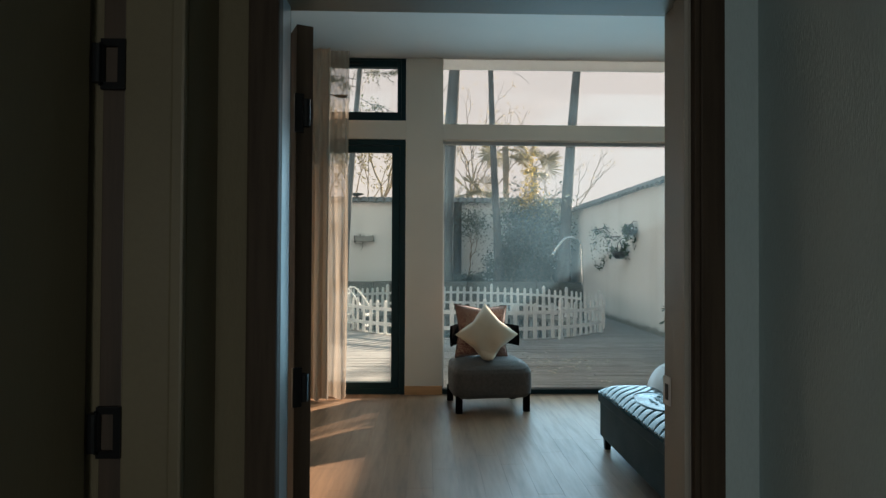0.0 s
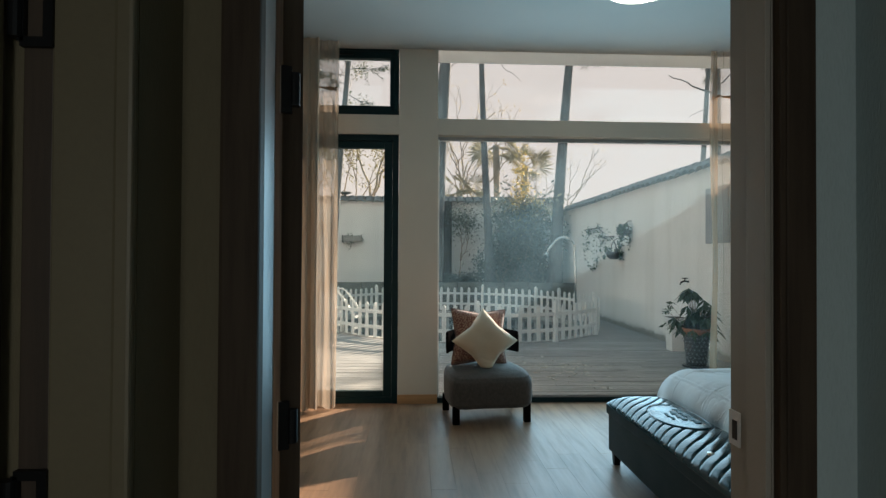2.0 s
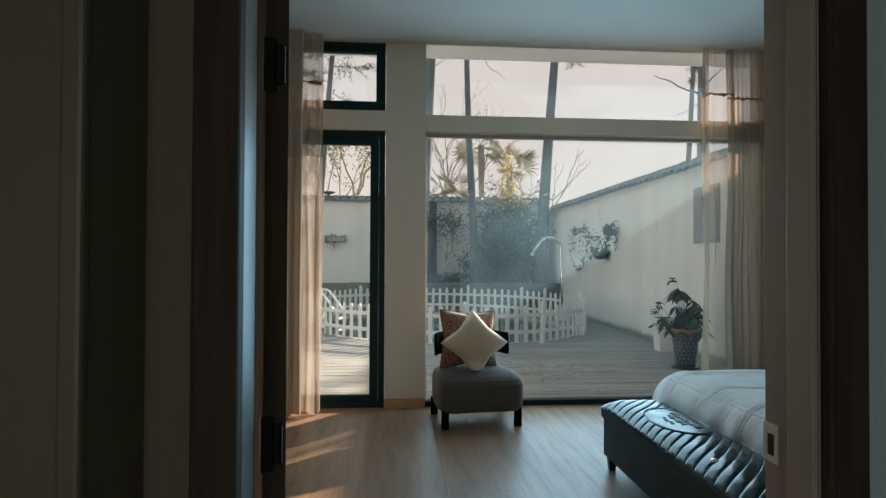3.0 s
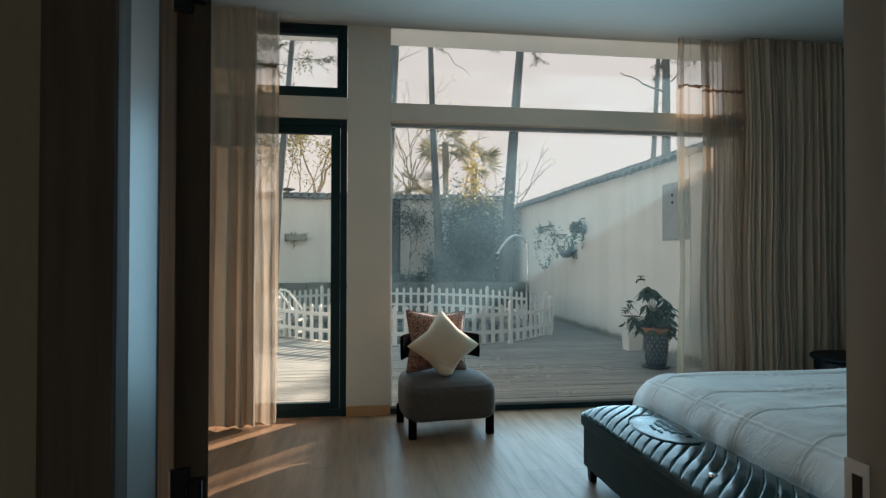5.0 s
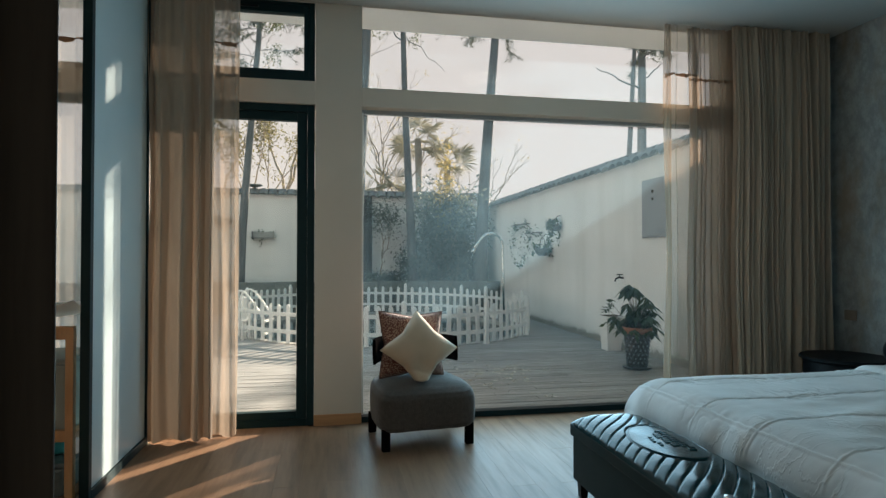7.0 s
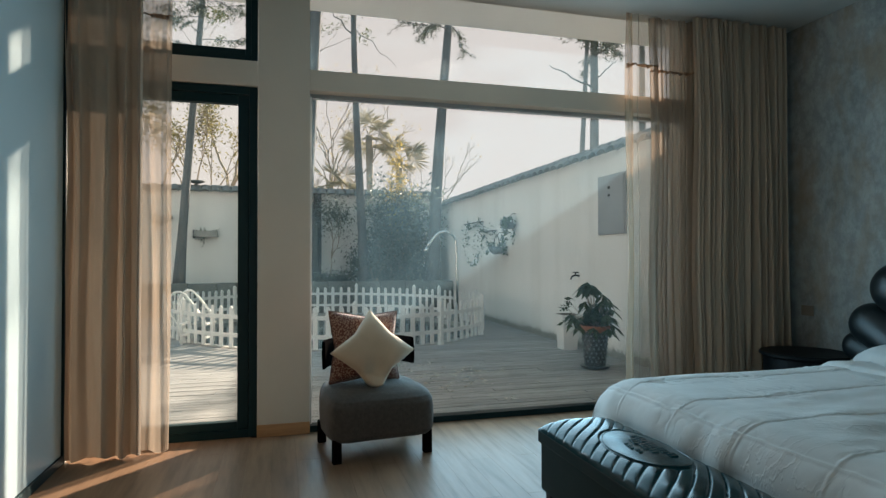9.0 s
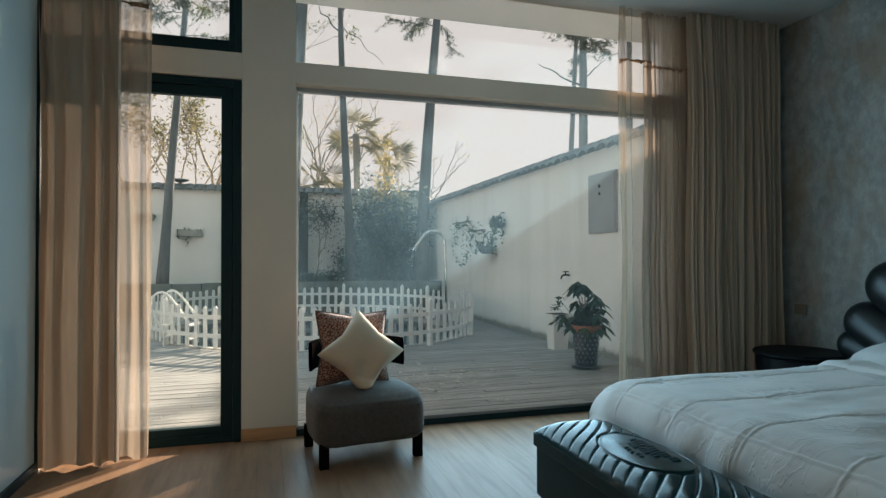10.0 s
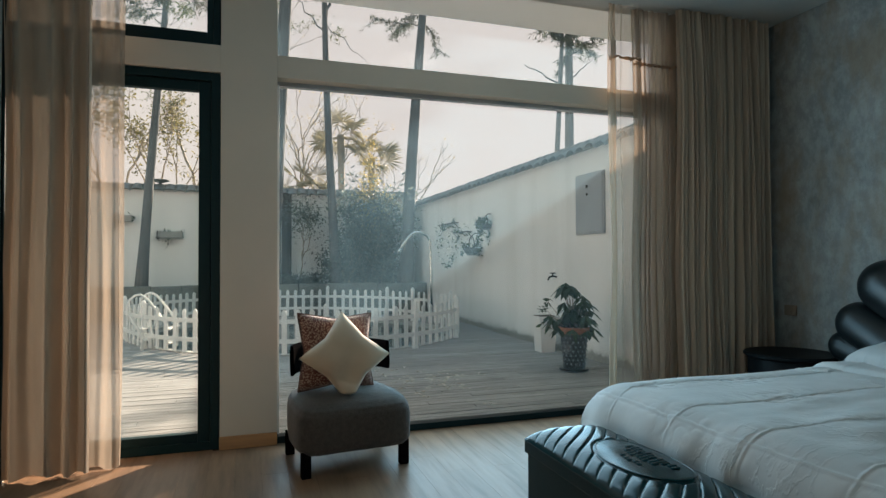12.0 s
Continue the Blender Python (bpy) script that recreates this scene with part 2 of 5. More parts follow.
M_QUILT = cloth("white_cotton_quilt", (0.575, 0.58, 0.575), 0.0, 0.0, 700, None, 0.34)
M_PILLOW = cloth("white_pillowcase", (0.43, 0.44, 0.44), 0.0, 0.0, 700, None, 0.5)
M_BED = surface("dark_upholstery", (0.06, 0.07, 0.075), 0.8, vary=0.15, fine=300)
M_LEATHER = surface("dark_teal_leather", (0.005, 0.030, 0.036), 0.20, 0.0, coarse=6, fine=320, vary=0.2, relief=0.06, coat=0.0)
M_LEATHER_FLAT = surface("dark_green_leather", (0.007, 0.022, 0.025), 0.5, coarse=6, fine=260, vary=0.2, relief=0.2)
M_BLACK_LEATHER = surface("black_leather", (0.007, 0.010, 0.011), 0.36, coarse=2, fine=300, vary=0.12, relief=0.05, coat=0.0)
M_TABLE = surface("black_lacquer", (0.007, 0.008, 0.009), 0.5, vary=0.06, fine=200, relief=0.03, coat=0.0)
M_TWEED = surface("grey_tweed", (0.064, 0.054, 0.046), 0.95, coarse=38, fine=130, vary=0.42, relief=0.9, dist=0.004, sheen=0.15)
M_DARKWOOD = wood("ebonised_wood", (0.006, 0.0055, 0.0055), (0.004, 0.0035, 0.0035), 0.75, (3, 3, 12), 0)
M_DARKWOOD.node_tree.nodes["Principled BSDF"].inputs["Specular IOR Level"].default_value = 0.0
M_ALU.node_tree.nodes["Principled BSDF"].inputs["Specular IOR Level"].default_value = 0.2
M_LEATHER.node_tree.nodes["Principled BSDF"].inputs["Specular IOR Level"].default_value = 0.20
M_TABLE.node_tree.nodes["Principled BSDF"].inputs["Specular IOR Level"].default_value = 0.12
M_LEATHER_FLAT.node_tree.nodes["Principled BSDF"].inputs["Specular IOR Level"].default_value = 0.2
M_FLOOR.node_tree.nodes["Principled BSDF"].inputs["Specular IOR Level"].default_value = 0.27
M_FLORAL = floral("rust_block_print", (0.125, 0.040, 0.028), (0.42, 0.27, 0.19))
M_CREAM = cloth("cream_velvet", (0.51, 0.405, 0.29), 0.0, 0.0, 350)
M_PIPING = cloth("rust_piping", (0.10, 0.045, 0.03), 0.0, 0.0)
M_LAMP = glowing("lit_opal_diffuser", (1.0, 0.88, 0.70), 2.0)
M_WHITE_METAL = surface("white_enamel", (0.78, 0.78, 0.76), 0.35, vary=0.05, fine=200, relief=0.02)
M_DECK = wood("weathered_deck_board", (0.395, 0.40, 0.39), (0.188, 0.192, 0.19), 0.62, (1.2, 12, 12), 0.28, 0, 0.35)
M_LIME = limewash("limewashed_render")
M_SOFFIT = surface("soffit_render", (0.84, 0.88, 0.90), 0.9, vary=0.05, fine=90)
M_TILE = surface("grey_clay_tile", (0.23, 0.245, 0.25), 0.75, coarse=6, fine=60, vary=0.3, relief=0.4, piece=0.35)
M_PICKET = surface("white_pvc_picket", (0.80, 0.80, 0.78), 0.45, coarse=5, fine=90, vary=0.08, relief=0.05, piece=0.1)
M_WATER = surface("pool_water", (0.010, 0.045, 0.055), 0.10, coarse=2, fine=7, vary=0.2, relief=0.10, dist=0.02)
M_WATER.node_tree.nodes["Principled BSDF"].inputs["Specular IOR Level"].default_value = 0.22
M_COPING = surface("pool_coping_stone", (0.40, 0.40, 0.38), 0.7, coarse=4, fine=50, vary=0.2, relief=0.3)
M_TROUGH = surface("pale_cement_trough", (0.34, 0.34, 0.32), 0.85, coarse=4, fine=40, vary=0.3, relief=0.4)
M_STONE = surface("ledge_stone", (0.13, 0.14, 0.13), 0.85, coarse=3, fine=30, vary=0.3, relief=0.5, dist=0.01)
M_SOIL = surface("leaf_litter_soil", (0.075, 0.06, 0.045), 0.95, coarse=4, fine=25, vary=0.4, relief=0.8, dist=0.03)
M_GROUND = surface("yard_ground", (0.14, 0.13, 0.11), 0.95, coarse=0.6, fine=12, vary=0.35, relief=0.6, dist=0.03)
# bark colour carries painted haze: paler and bluer than plain bark
M_BARK = surface("hazed_grey_bark", (0.14, 0.15, 0.155), 0.95, coarse=4, fine=18, vary=0.4, relief=0.9, dist=0.03, stretch=(1, 1, 0.25))
M_TWIG = surface("pale_twig_bark", (0.30, 0.26, 0.21), 0.9, coarse=6, fine=40, vary=0.3, relief=0.4)
M_POSTWOOD = wood("tarred_post", (0.05, 0.043, 0.038), (0.025, 0.02, 0.018), 0.8, (9, 9, 0.8), 0)
# needle tones are lifted to paint in the haze in front of the firs
M_FIR = leafy("hazed_fir_needles", (0.050, 0.068, 0.052), (0.11, 0.13, 0.085))
M_LEAFG = leafy("green_leaves", (0.05, 0.075, 0.03), (0.14, 0.15, 0.055))
M_LEAFY = leafy("yellowed_leaves", (0.30, 0.25, 0.08), (0.50, 0.41, 0.15), 0.55)
M_LEAFO = leafy("olive_leaves", (0.10, 0.10, 0.045), (0.26, 0.23, 0.10), 0.5)
# distance haze worked into the palm colour: pale, low in saturation
M_PALM = leafy("hazed_palm_blades", (0.24, 0.24, 0.175), (0.45, 0.42, 0.29), 0.5)
# haze is put into the colour: bamboo paler and greyer than its own green
M_BAMBOO = leafy("hazed_bamboo_leaves", (0.085, 0.118, 0.110), (0.17, 0.20, 0.175), 0.5)
M_POTLEAF = leafy("glossy_pot_leaves", (0.025, 0.055, 0.030), (0.06, 0.10, 0.05))
M_FALLEN = leafy("fallen_leaves", (0.42, 0.38, 0.30), (0.72, 0.71, 0.66))
M_POT = surface("dark_glazed_pot", (0.035, 0.042, 0.048), 0.35, vary=0.2, fine=120)
M_POTSTUD = surface("pale_pot_studs", (0.22, 0.24, 0.25), 0.5, vary=0.15)
M_TERRA = surface("terracotta_rim", (0.34, 0.14, 0.08), 0.75, vary=0.2, fine=90)
M_STEELBOX = surface("grey_painted_steel", (0.36, 0.39, 0.41), 0.5, vary=0.1, fine=120)
M_PINE = wood("pale_beech", (0.55, 0.33, 0.16), (0.42, 0.23, 0.10), 0.45, (6, 6, 1), 0)
M_BINGREY = surface("slate_fabric_bin", (0.32, 0.375, 0.365), 0.85, vary=0.1, fine=300)
M_BIN = surface("grey_lining_cloth", (0.42, 0.45, 0.47), 0.85, vary=0.1, fine=300)
M_GLOSSBOX = surface("glossy_blue_grey_plastic", (0.13, 0.17, 0.185), 0.18, coarse=5, fine=20, vary=0.2, relief=0.2, dist=0.006)
M_TEAL = surface("teal_plastic", (0.05, 0.35, 0.40), 0.4, vary=0.1)
M_ORANGE = surface("brown_switch_plate", (0.23, 0.18, 0.14), 0.5, vary=0.1)


# ---- building blocks ----
class Geo:
    """Collects vertices and faces of one part."""

    def __init__(self):
        self.v, self.f = [], []

    def add(self, v, f):
        n = len(self.v)
        self.v += [tuple(p) for p in v]
        self.f += [tuple(i + n for i in q) for q in f]
        return self

    def box(self, a, b, c=0.0):
        """A box from corner a to corner b with its edges cut by c."""
        bm = bmesh.new()
        bmesh.ops.create_cube(bm, size=1.0)
        for p in bm.verts:
            p.co = Vector([(a[i] + b[i]) / 2 + p.co[i] * abs(b[i] - a[i]) for i in range(3)])
        if c:
            bmesh.ops.bevel(bm, geom=bm.edges[:], offset=c, segments=2, affect="EDGES", profile=0.6)
        return self.take(bm)

    def take(self, bm):
        bm.verts.index_update()
        self.add([p.co[:] for p in bm.verts], [[p.index for p in q.verts] for q in bm.faces])
        bm.free()
        return self

    def tube(self, pts, radii, sides=10, caps=True):
        """A swept round along pts with a radius at each."""
        pts = [Vector(p) for p in pts]
        if isinstance(radii, (int, float)):
            radii = [radii] * len(pts)
        n0, up = len(self.v), None
        for i, p in enumerate(pts):
            d = (pts[min(i + 1, len(pts) - 1)] - pts[max(i - 1, 0)]).normalized()
            if up is None:
                up = d.orthogonal().normalized()
            up = (up - d * up.dot(d)).normalized()
            w = d.cross(up)
            for k in range(sides):
                a = 2 * math.pi * k / sides
                self.v.append(tuple(p + (up * math.cos(a) + w * math.sin(a)) * radii[i]))
        for i in range(len(pts) - 1):
            for k in range(sides):
                a, b = n0 + i * sides + k, n0 + i * sides + (k + 1) % sides
                self.f.append((a, b, b + sides, a + sides))
        if caps:
            self.f.append(tuple(n0 + k for k in reversed(range(sides))))
            self.f.append(tuple(n0 + (len(pts) - 1) * sides + k for k in range(sides)))
        return self

    def lathe(self, prof, centre=(0, 0), sides=28):
        """A turned form from (radius, z) pairs."""
        n0 = len(self.v)
        for r, z in prof:
            for k in range(sides):
                a = 2 * math.pi * k / sides
                self.v.append((centre[0] + r * math.cos(a), centre[1] + r * math.sin(a), z))
        for i in range(len(prof) - 1):
            for k in range(sides):
                a, b = n0 + i * sides + k, n0 + i * sides + (k + 1) % sides
                self.f.append((a, b, b + sides, a + sides))
        self.f.append(tuple(n0 + k for k in reversed(range(sides))))
        self.f.append(tuple(n0 + (len(prof) - 1) * sides + k for k in range(sides)))
        return self

    def grid(self, fn, nu, nv):
        """A sheet fn(u, v) over the unit square."""
        n0 = len(self.v)
        for i in range(nu + 1):
            for j in range(nv + 1):
                self.v.append(tuple(fn(i / nu, j / nv)))
        for i in range(nu):
            for j in range(nv):
                a = n0 + i * (nv + 1) + j
                self.f.append((a, a + nv + 1, a + nv + 2, a + 1))
        return self

    def data(self, name, material, smooth=False):
        me = bpy.data.meshes.new(name)
        me.from_pydata(self.v, [], self.f)
        me.materials.append(material)
        if smooth:
            me.polygons.foreach_set("use_smooth", [True] * len(me.polygons))
        me.update()
        return me


def part(name, g, material, parent, label="", smooth=False):
    ob = new(name, g.data(name, material, smooth))
    ob.parent = parent
    if name in ("crown", "branches", "plants", "foliage", "canes", "leaves", "stems"):
        ob["kind"] = "stuff"
    if label:
        ob["label"] = label
    return ob


def thing(name, label, category, at=(0, 0, 0), turn=0.0, group="", kind="", size=1.0):
    ob = new(name)
    ob.empty_display_size = 0.1
    ob.matrix_world = pose(*at, 0, 0, turn) @ Matrix.Scale(size, 4)
    return tagged(ob, label, category, group, kind)


def structure(name, g, material, label, category, smooth=False):
    return tagged(new(name, g.data(name, material, smooth)), label, category, kind="structure")


def piece(name, me, parent, m):
    """One of many alike pieces, sharing its mesh."""
    ob = new(name, me)
    ob.parent = parent
    ob.matrix_basis = m
    return ob


def B(a, b, c=0.0):
    return Geo().box(a, b, c)


# ---- the rooms ----
GX, RX, FY, CZ = -1.38, 4.44, 5.93, 3.33      # glass side, plaster side, garden side, ceiling
FZ = -0.035      # finished floor
DY0, DY1, DX0, DX1, DZ = 1.46, 1.615, -0.37, 0.652, 2.0    # bedroom doorway

structure("floor", B((-5.2, -2.7, -0.16), (RX + 0.2, FY + 0.28, FZ - 0.012)), M_GAP, "dark bed under the smoked oak floorboards", "floor")
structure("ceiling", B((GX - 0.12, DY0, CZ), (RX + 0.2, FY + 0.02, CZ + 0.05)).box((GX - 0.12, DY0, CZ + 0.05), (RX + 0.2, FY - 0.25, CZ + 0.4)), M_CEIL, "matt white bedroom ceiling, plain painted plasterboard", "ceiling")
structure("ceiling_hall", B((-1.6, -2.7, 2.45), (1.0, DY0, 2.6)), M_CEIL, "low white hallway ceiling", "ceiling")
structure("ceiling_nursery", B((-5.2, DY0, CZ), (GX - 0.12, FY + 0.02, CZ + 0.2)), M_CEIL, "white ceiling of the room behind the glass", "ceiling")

# garden side: pillar, rails between the lights, solid end behind the drapes
structure("wall_north", B((-0.22, FY, FZ), (0.15, FY + 0.26, 3.62)).box((3.45, FY, FZ), (RX + 0.2, FY + 0.26, 3.62)), M_WALL, "matt white wall with pillar between garden door and picture window", "wall")
structure("trim_window_rail", B((0.15, FY, 2.515), (3.45, FY + 0.2, 2.67), 0.004), M_WALL, "white painted rail across the picture window", "trim")
structure("trim_door_rail", B((-1.30, FY, 2.515), (-0.22, FY + 0.2, 2.70), 0.004).box((-1.30, FY, 3.36), (-0.22, FY + 0.2, 3.62)).box((GX - 0.12, FY, FZ), (-1.30, FY + 0.26, 3.62)), M_WALL, "white painted rail above the garden door", "trim")
structure("baseboard", B((-0.222, FY - 0.014, FZ), (0.152, FY, 0.052), 0.003), M_BASE, "low honey oak baseboard at the pillar foot", "baseboard")
structure("wall_east", B((RX, DY0, FZ), (RX + 0.2, FY, CZ)), M_PLASTER, "mottled grey plaster wall with rusty patches", "wall")
# wall with the bedroom doorway, and the hall
structure("wall_south", B((GX - 0.12, DY0 + 0.001, FZ), (DX0 - 0.02, DY1, CZ)).box((DX1 + 0.02, DY0 + 0.001, FZ), (RX + 0.2, DY1, CZ)).box((DX0 - 0.02, DY0 + 0.001, DZ + 0.03), (DX1 + 0.02, DY1, CZ)), M_WALL, "white wall around the bedroom doorway", "wall")
structure("wall_hall_east", B((0.82, -2.7, FZ), (1.0, DY0, 2.45)), M_LINEN_WALL, "grey-blue woven wallcovering along the hall", "wall")
structure("wall_hall_nib", B((-1.6, 1.27, FZ), (-0.51, DY0 - 0.001, 2.45)), M_OLIVE_WALL, "olive fabric wallcovering beside the doorway", "wall")
structure("wall_hall_west", B((-1.6, -2.7, FZ), (-1.45, 1.27, 2.45)), M_OLIVE_WALL, "olive fabric wallcovering along the hall", "wall")
# the window opening is unseen, added to let light into the hall
structure("wall_hall_south", B((-1.45, -2.7, FZ), (-0.70, -2.55, 2.45)).box((0.10, -2.7, FZ), (0.82, -2.55, 2.45)).box((-0.70, -2.7, 2.0), (0.10, -2.55, 2.45)).box((-0.70, -2.7, FZ), (0.10, -2.55, 0.9)), M_WALL, "unseen white wall with an assumed window opening behind the hall", "wall")
structure("trim_hall_strip", B((-0.51, DY0 - 0.012, FZ), (DX0 - 0.066, DY0, 2.45)), M_OLIVE_WALL, "olive wallcovering strip beside the casing", "wall")
structure("trim_hall_fill", B((DX1 + 0.083, DY0 - 0.012, FZ), (0.82, DY0, 2.45)).box((DX0 - 0.066, DY0 - 0.012, DZ + 0.066), (DX1 + 0.083, DY0, 2.45)), M_LINEN_WALL, "woven wallcovering round the doorway", "wall")

# doorway lining, casings, open leaf
CASE_Y = DY0 + 0.018
lining = thing("door_frame", "olive lacquered bedroom door frame with steel strike plate", "door frame", kind="structure")
part("jamb", B((DX1, DY0, FZ), (DX1 + 0.02, DY1, DZ)), M_JAMB2, lining)
part("jamb", B((DX0 - 0.02, CASE_Y + 0.001, FZ), (DX0, DY1 - 0.022, DZ)), M_JAMB, lining, "pale satin jamb")
part("hinge_rebate", B((DX0 - 0.02, DY1 - 0.021, FZ), (DX0 - 0.004, DY1, DZ)), M_CASING, lining)
part("head", B((DX0 - 0.02, DY0, DZ), (DX1 + 0.02, DY1, DZ + 0.03)), M_TRIM, lining)
part("stop", B((DX1 - 0.012, DY0 + 0.002, FZ), (DX1, DY0 + 0.07, DZ), 0.002), M_JAMB2, lining)
part("casing", B((DX1 + 0.002, DY0 - 0.025, FZ), (DX1 + 0.016, DY0 - 0.001, DZ + 0.002), 0.004), M_CASING, lining)
part("casing", B((DX1 + 0.019, DY0 - 0.020, FZ), (DX1 + 0.082, DY0 - 0.001, DZ + 0.065), 0.006), M_CASING, lining)
part("casing", B((DX0 - 0.065, DY0 - 0.03, FZ), (DX0 + 0.010, CASE_Y, DZ + 0.065), 0.008), M_CASING, lining)
part("casing", B((DX0 + 0.010, DY0 - 0.025, DZ + 0.003), (DX1 + 0.018, DY0 - 0.001, DZ + 0.065), 0.005), M_CASING, lining)
strike = part("strike_plate", B((DX1 - 0.004, 1.573, 0.935), (DX1 + 0.001, 1.617, 1.012), 0.0015), M_WHITE_METAL, lining, "small pale steel strike plate")
part("strike_hole", B((DX1 - 0.0055, 1.582, 0.950), (DX1 - 0.004, 1.600, 0.992)), M_BLACK, strike)

leaf = thing("door", "dark oak bedroom door standing open with black hinges", "door", (-0.350, 1.685, 0.0), 25.0)
part("door_leaf", B((-0.024, 0.0, FZ + 0.012), (0.024, 0.88, DZ - 0.012), 0.003), M_CASING, leaf)
for z in (1.735, 0.965, 0.22):
    h = part("hinge", B((-0.030, -0.010, z - 0.055), (-0.004, 0.004, z + 0.055), 0.002), M_BLACK, leaf, "black steel butt hinge")
    part("knuckle", Geo().tube([(0.002, -0.014, z - 0.038), (0.002, -0.014, z + 0.038)], 0.011, 12), M_BLACK, h)

# second door of the hall, folded back towards the viewer
lining2 = thing("side_door_frame", "olive lacquered side door frame with moulded casing", "door frame", kind="structure")
part("casing", B((-0.635, 1.252, FZ), (-0.51, 1.27, 2.07), 0.004), M_TRIM, lining2)
part("moulding", B((-0.535, 1.238, FZ), (-0.505, 1.2535, 2.07), 0.006), M_TRIM, lining2)
part("jamb", B((-0.682, 1.258, FZ), (-0.636, 1.27, 2.0), 0.002), M_DOORWOOD, lining2)
side = thing("side_door", "olive painted side door folded back on black hinges", "door", (-0.70, 1.24, 0.0), 0.0)
part("door_leaf", B((-0.045, -0.82, FZ + 0.012), (0.0, 0.0, 1.99), 0.003), M_LEAF_DOOR, side)
part("edge_band", B((-0.044, 0.0005, FZ + 0.014), (-0.001, 0.004, 1.988)), M_DOORWOOD, side, "dark oak lipping")
for z in (1.73, 0.965, 0.22):
    h = thing("hinge", "", "")
    h.parent = side
    part("hinge_plate", B((0.018, 0.006, z - 0.053), (0.068, 0.016, z - 0.038)).box((0.018, 0.006, z + 0.038), (0.068, 0.016, z + 0.053)).box((0.053, 0.006, z - 0.038), (0.068, 0.016, z + 0.038)).box((0.014, 0.006, z - 0.045), (0.024, 0.016, z + 0.045)), M_BLACK, h)
    part("knuckle", Geo().tube([(0.012, 0.006, z - 0.04), (0.012, 0.006, z + 0.04)], 0.011, 12), M_BLACK, h)

# glass side
gw = thing("glass_partition", "frosted glass partition in slim black metal frames", "partition", kind="structure")
part("frame_post", B((GX - 0.045, 4.640, FZ), (GX + 0.004, 4.682, 3.16), 0.002), M_ALU, gw)
part("frame_post", B((GX - 0.045, 5.67, FZ), (GX + 0.004, 5.70, 3.16), 0.002), M_ALU, gw)
part("frame_top", B((GX - 0.045, 2.3, 3.16), (GX + 0.004, 5.70, 3.20), 0.002), M_ALU, gw)
part("frame_bottom", B((GX - 0.045, 4.682, FZ), (GX + 0.004, 5.67, 0.02), 0.002), M_ALU, gw)
part("frosted_pane", B((GX - 0.024, 4.682, 0.02), (GX - 0.012, 5.67, 3.16)), M_FROST, gw, "milky frosted glass pane")
structure("wall_west", B((GX - 0.12, DY1, FZ), (GX, 2.3, CZ)).box((GX - 0.12, 2.3, 3.20), (GX, 5.70, CZ)).box((GX - 0.12, 5.70, FZ), (GX, FY, CZ)), M_WALL, "white wall and bulkhead around the glass partition", "wall")

# room behind the glass
structure("wall_nursery", B((-5.2, DY0, FZ), (-5.05, FY + 0.26, CZ)).box((-5.05, DY0, FZ), (GX - 0.12, DY0 + 0.15, CZ)), M_WALL, "white walls of the room behind the glass", "wall")
structure("wall_nursery_north", B((-5.05, FY, FZ), (-4.2, FY + 0.26, CZ)).box((-4.2, FY, 2.515), (GX - 0.12, FY + 0.2, 2.70)), M_WALL, "white window wall behind the glass", "wall")


# ---- windows ----
def window_frame(parent, x0, x1, z0, z1, w, depth, y, glassmat=M_PANE, sash=0.0):
    part("frame_side", B((x0, y, z0), (x0 + w, y + depth, z1), 0.003), M_ALU, parent)
    part("frame_side", B((x1 - w, y, z0), (x1, y + depth, z1), 0.003), M_ALU, parent)
    part("frame_top", B((x0 + w, y, z1 - w), (x1 - w, y + depth, z1), 0.003), M_ALU, parent)
    part("frame_bottom", B((x0 + w, y, z0), (x1 - w, y + depth, z0 + w), 0.003), M_ALU, parent)
    p = part("pane", B((x0 + w, y + depth * 0.5 - 0.004, z0 + w), (x1 - w, y + depth * 0.5 + 0.004, z1 - w)), glassmat, parent, "clear glass pane")
    p.visible_shadow = False
    return p


d1 = thing("door_1", "dark aluminium framed glass garden door, closed", "door", kind="structure")
window_frame(d1, -1.30, -0.225, FZ, 2.512, 0.055, 0.10, FY + 0.02, M_PANE_CLEAN)
part("leaf_frame", B((-0.36, FY + 0.035, 0.02), (-0.283, FY + 0.095, 2.45), 0.004).box((-1.245, FY + 0.035, 0.02), (-1.17, FY + 0.095, 2.45), 0.004).box((-1.17, FY + 0.035, 2.385), (-0.36, FY + 0.095, 2.45), 0.004).box((-1.17, FY + 0.035, 0.02), (-0.36, FY + 0.095, 0.078), 0.004), M_ALU, d1)
w2 = thing("window_2", "dark aluminium transom window above the garden door", "window", kind="structure")
window_frame(w2, -1.30, -0.225, 2.703, 3.357, 0.045, 0.10, FY + 0.02)
part("sash", B((-0.31, FY + 0.03, 2.748), (-0.272, FY + 0.10, 3.31), 0.003).box((-1.25, FY + 0.03, 2.748), (-0.31, FY + 0.10, 2.79), 0.003).box((-1.25, FY + 0.03, 3.245), (-0.31, FY + 0.10, 3.31), 0.003), M_ALU, w2)
part("handle", B((-0.80, FY + 0.012, 3.268), (-0.66, FY + 0.028, 3.285), 0.003), M_BLACK, w2)
w1 = thing("window_1", "frameless floor-to-ceiling picture window with dark bottom rail", "window", kind="structure")
part("bottom_rail", B((0.15, FY + 0.02, FZ), (3.45, FY + 0.11, 0.012), 0.003), M_ALU, w1, "dark aluminium bottom rail")
part("glazing_bead", B((0.15, FY + 0.10, 2.485), (3.45, FY + 0.16, 2.515), 0.003), M_STEELBOX, w1, "pale glazing bead")
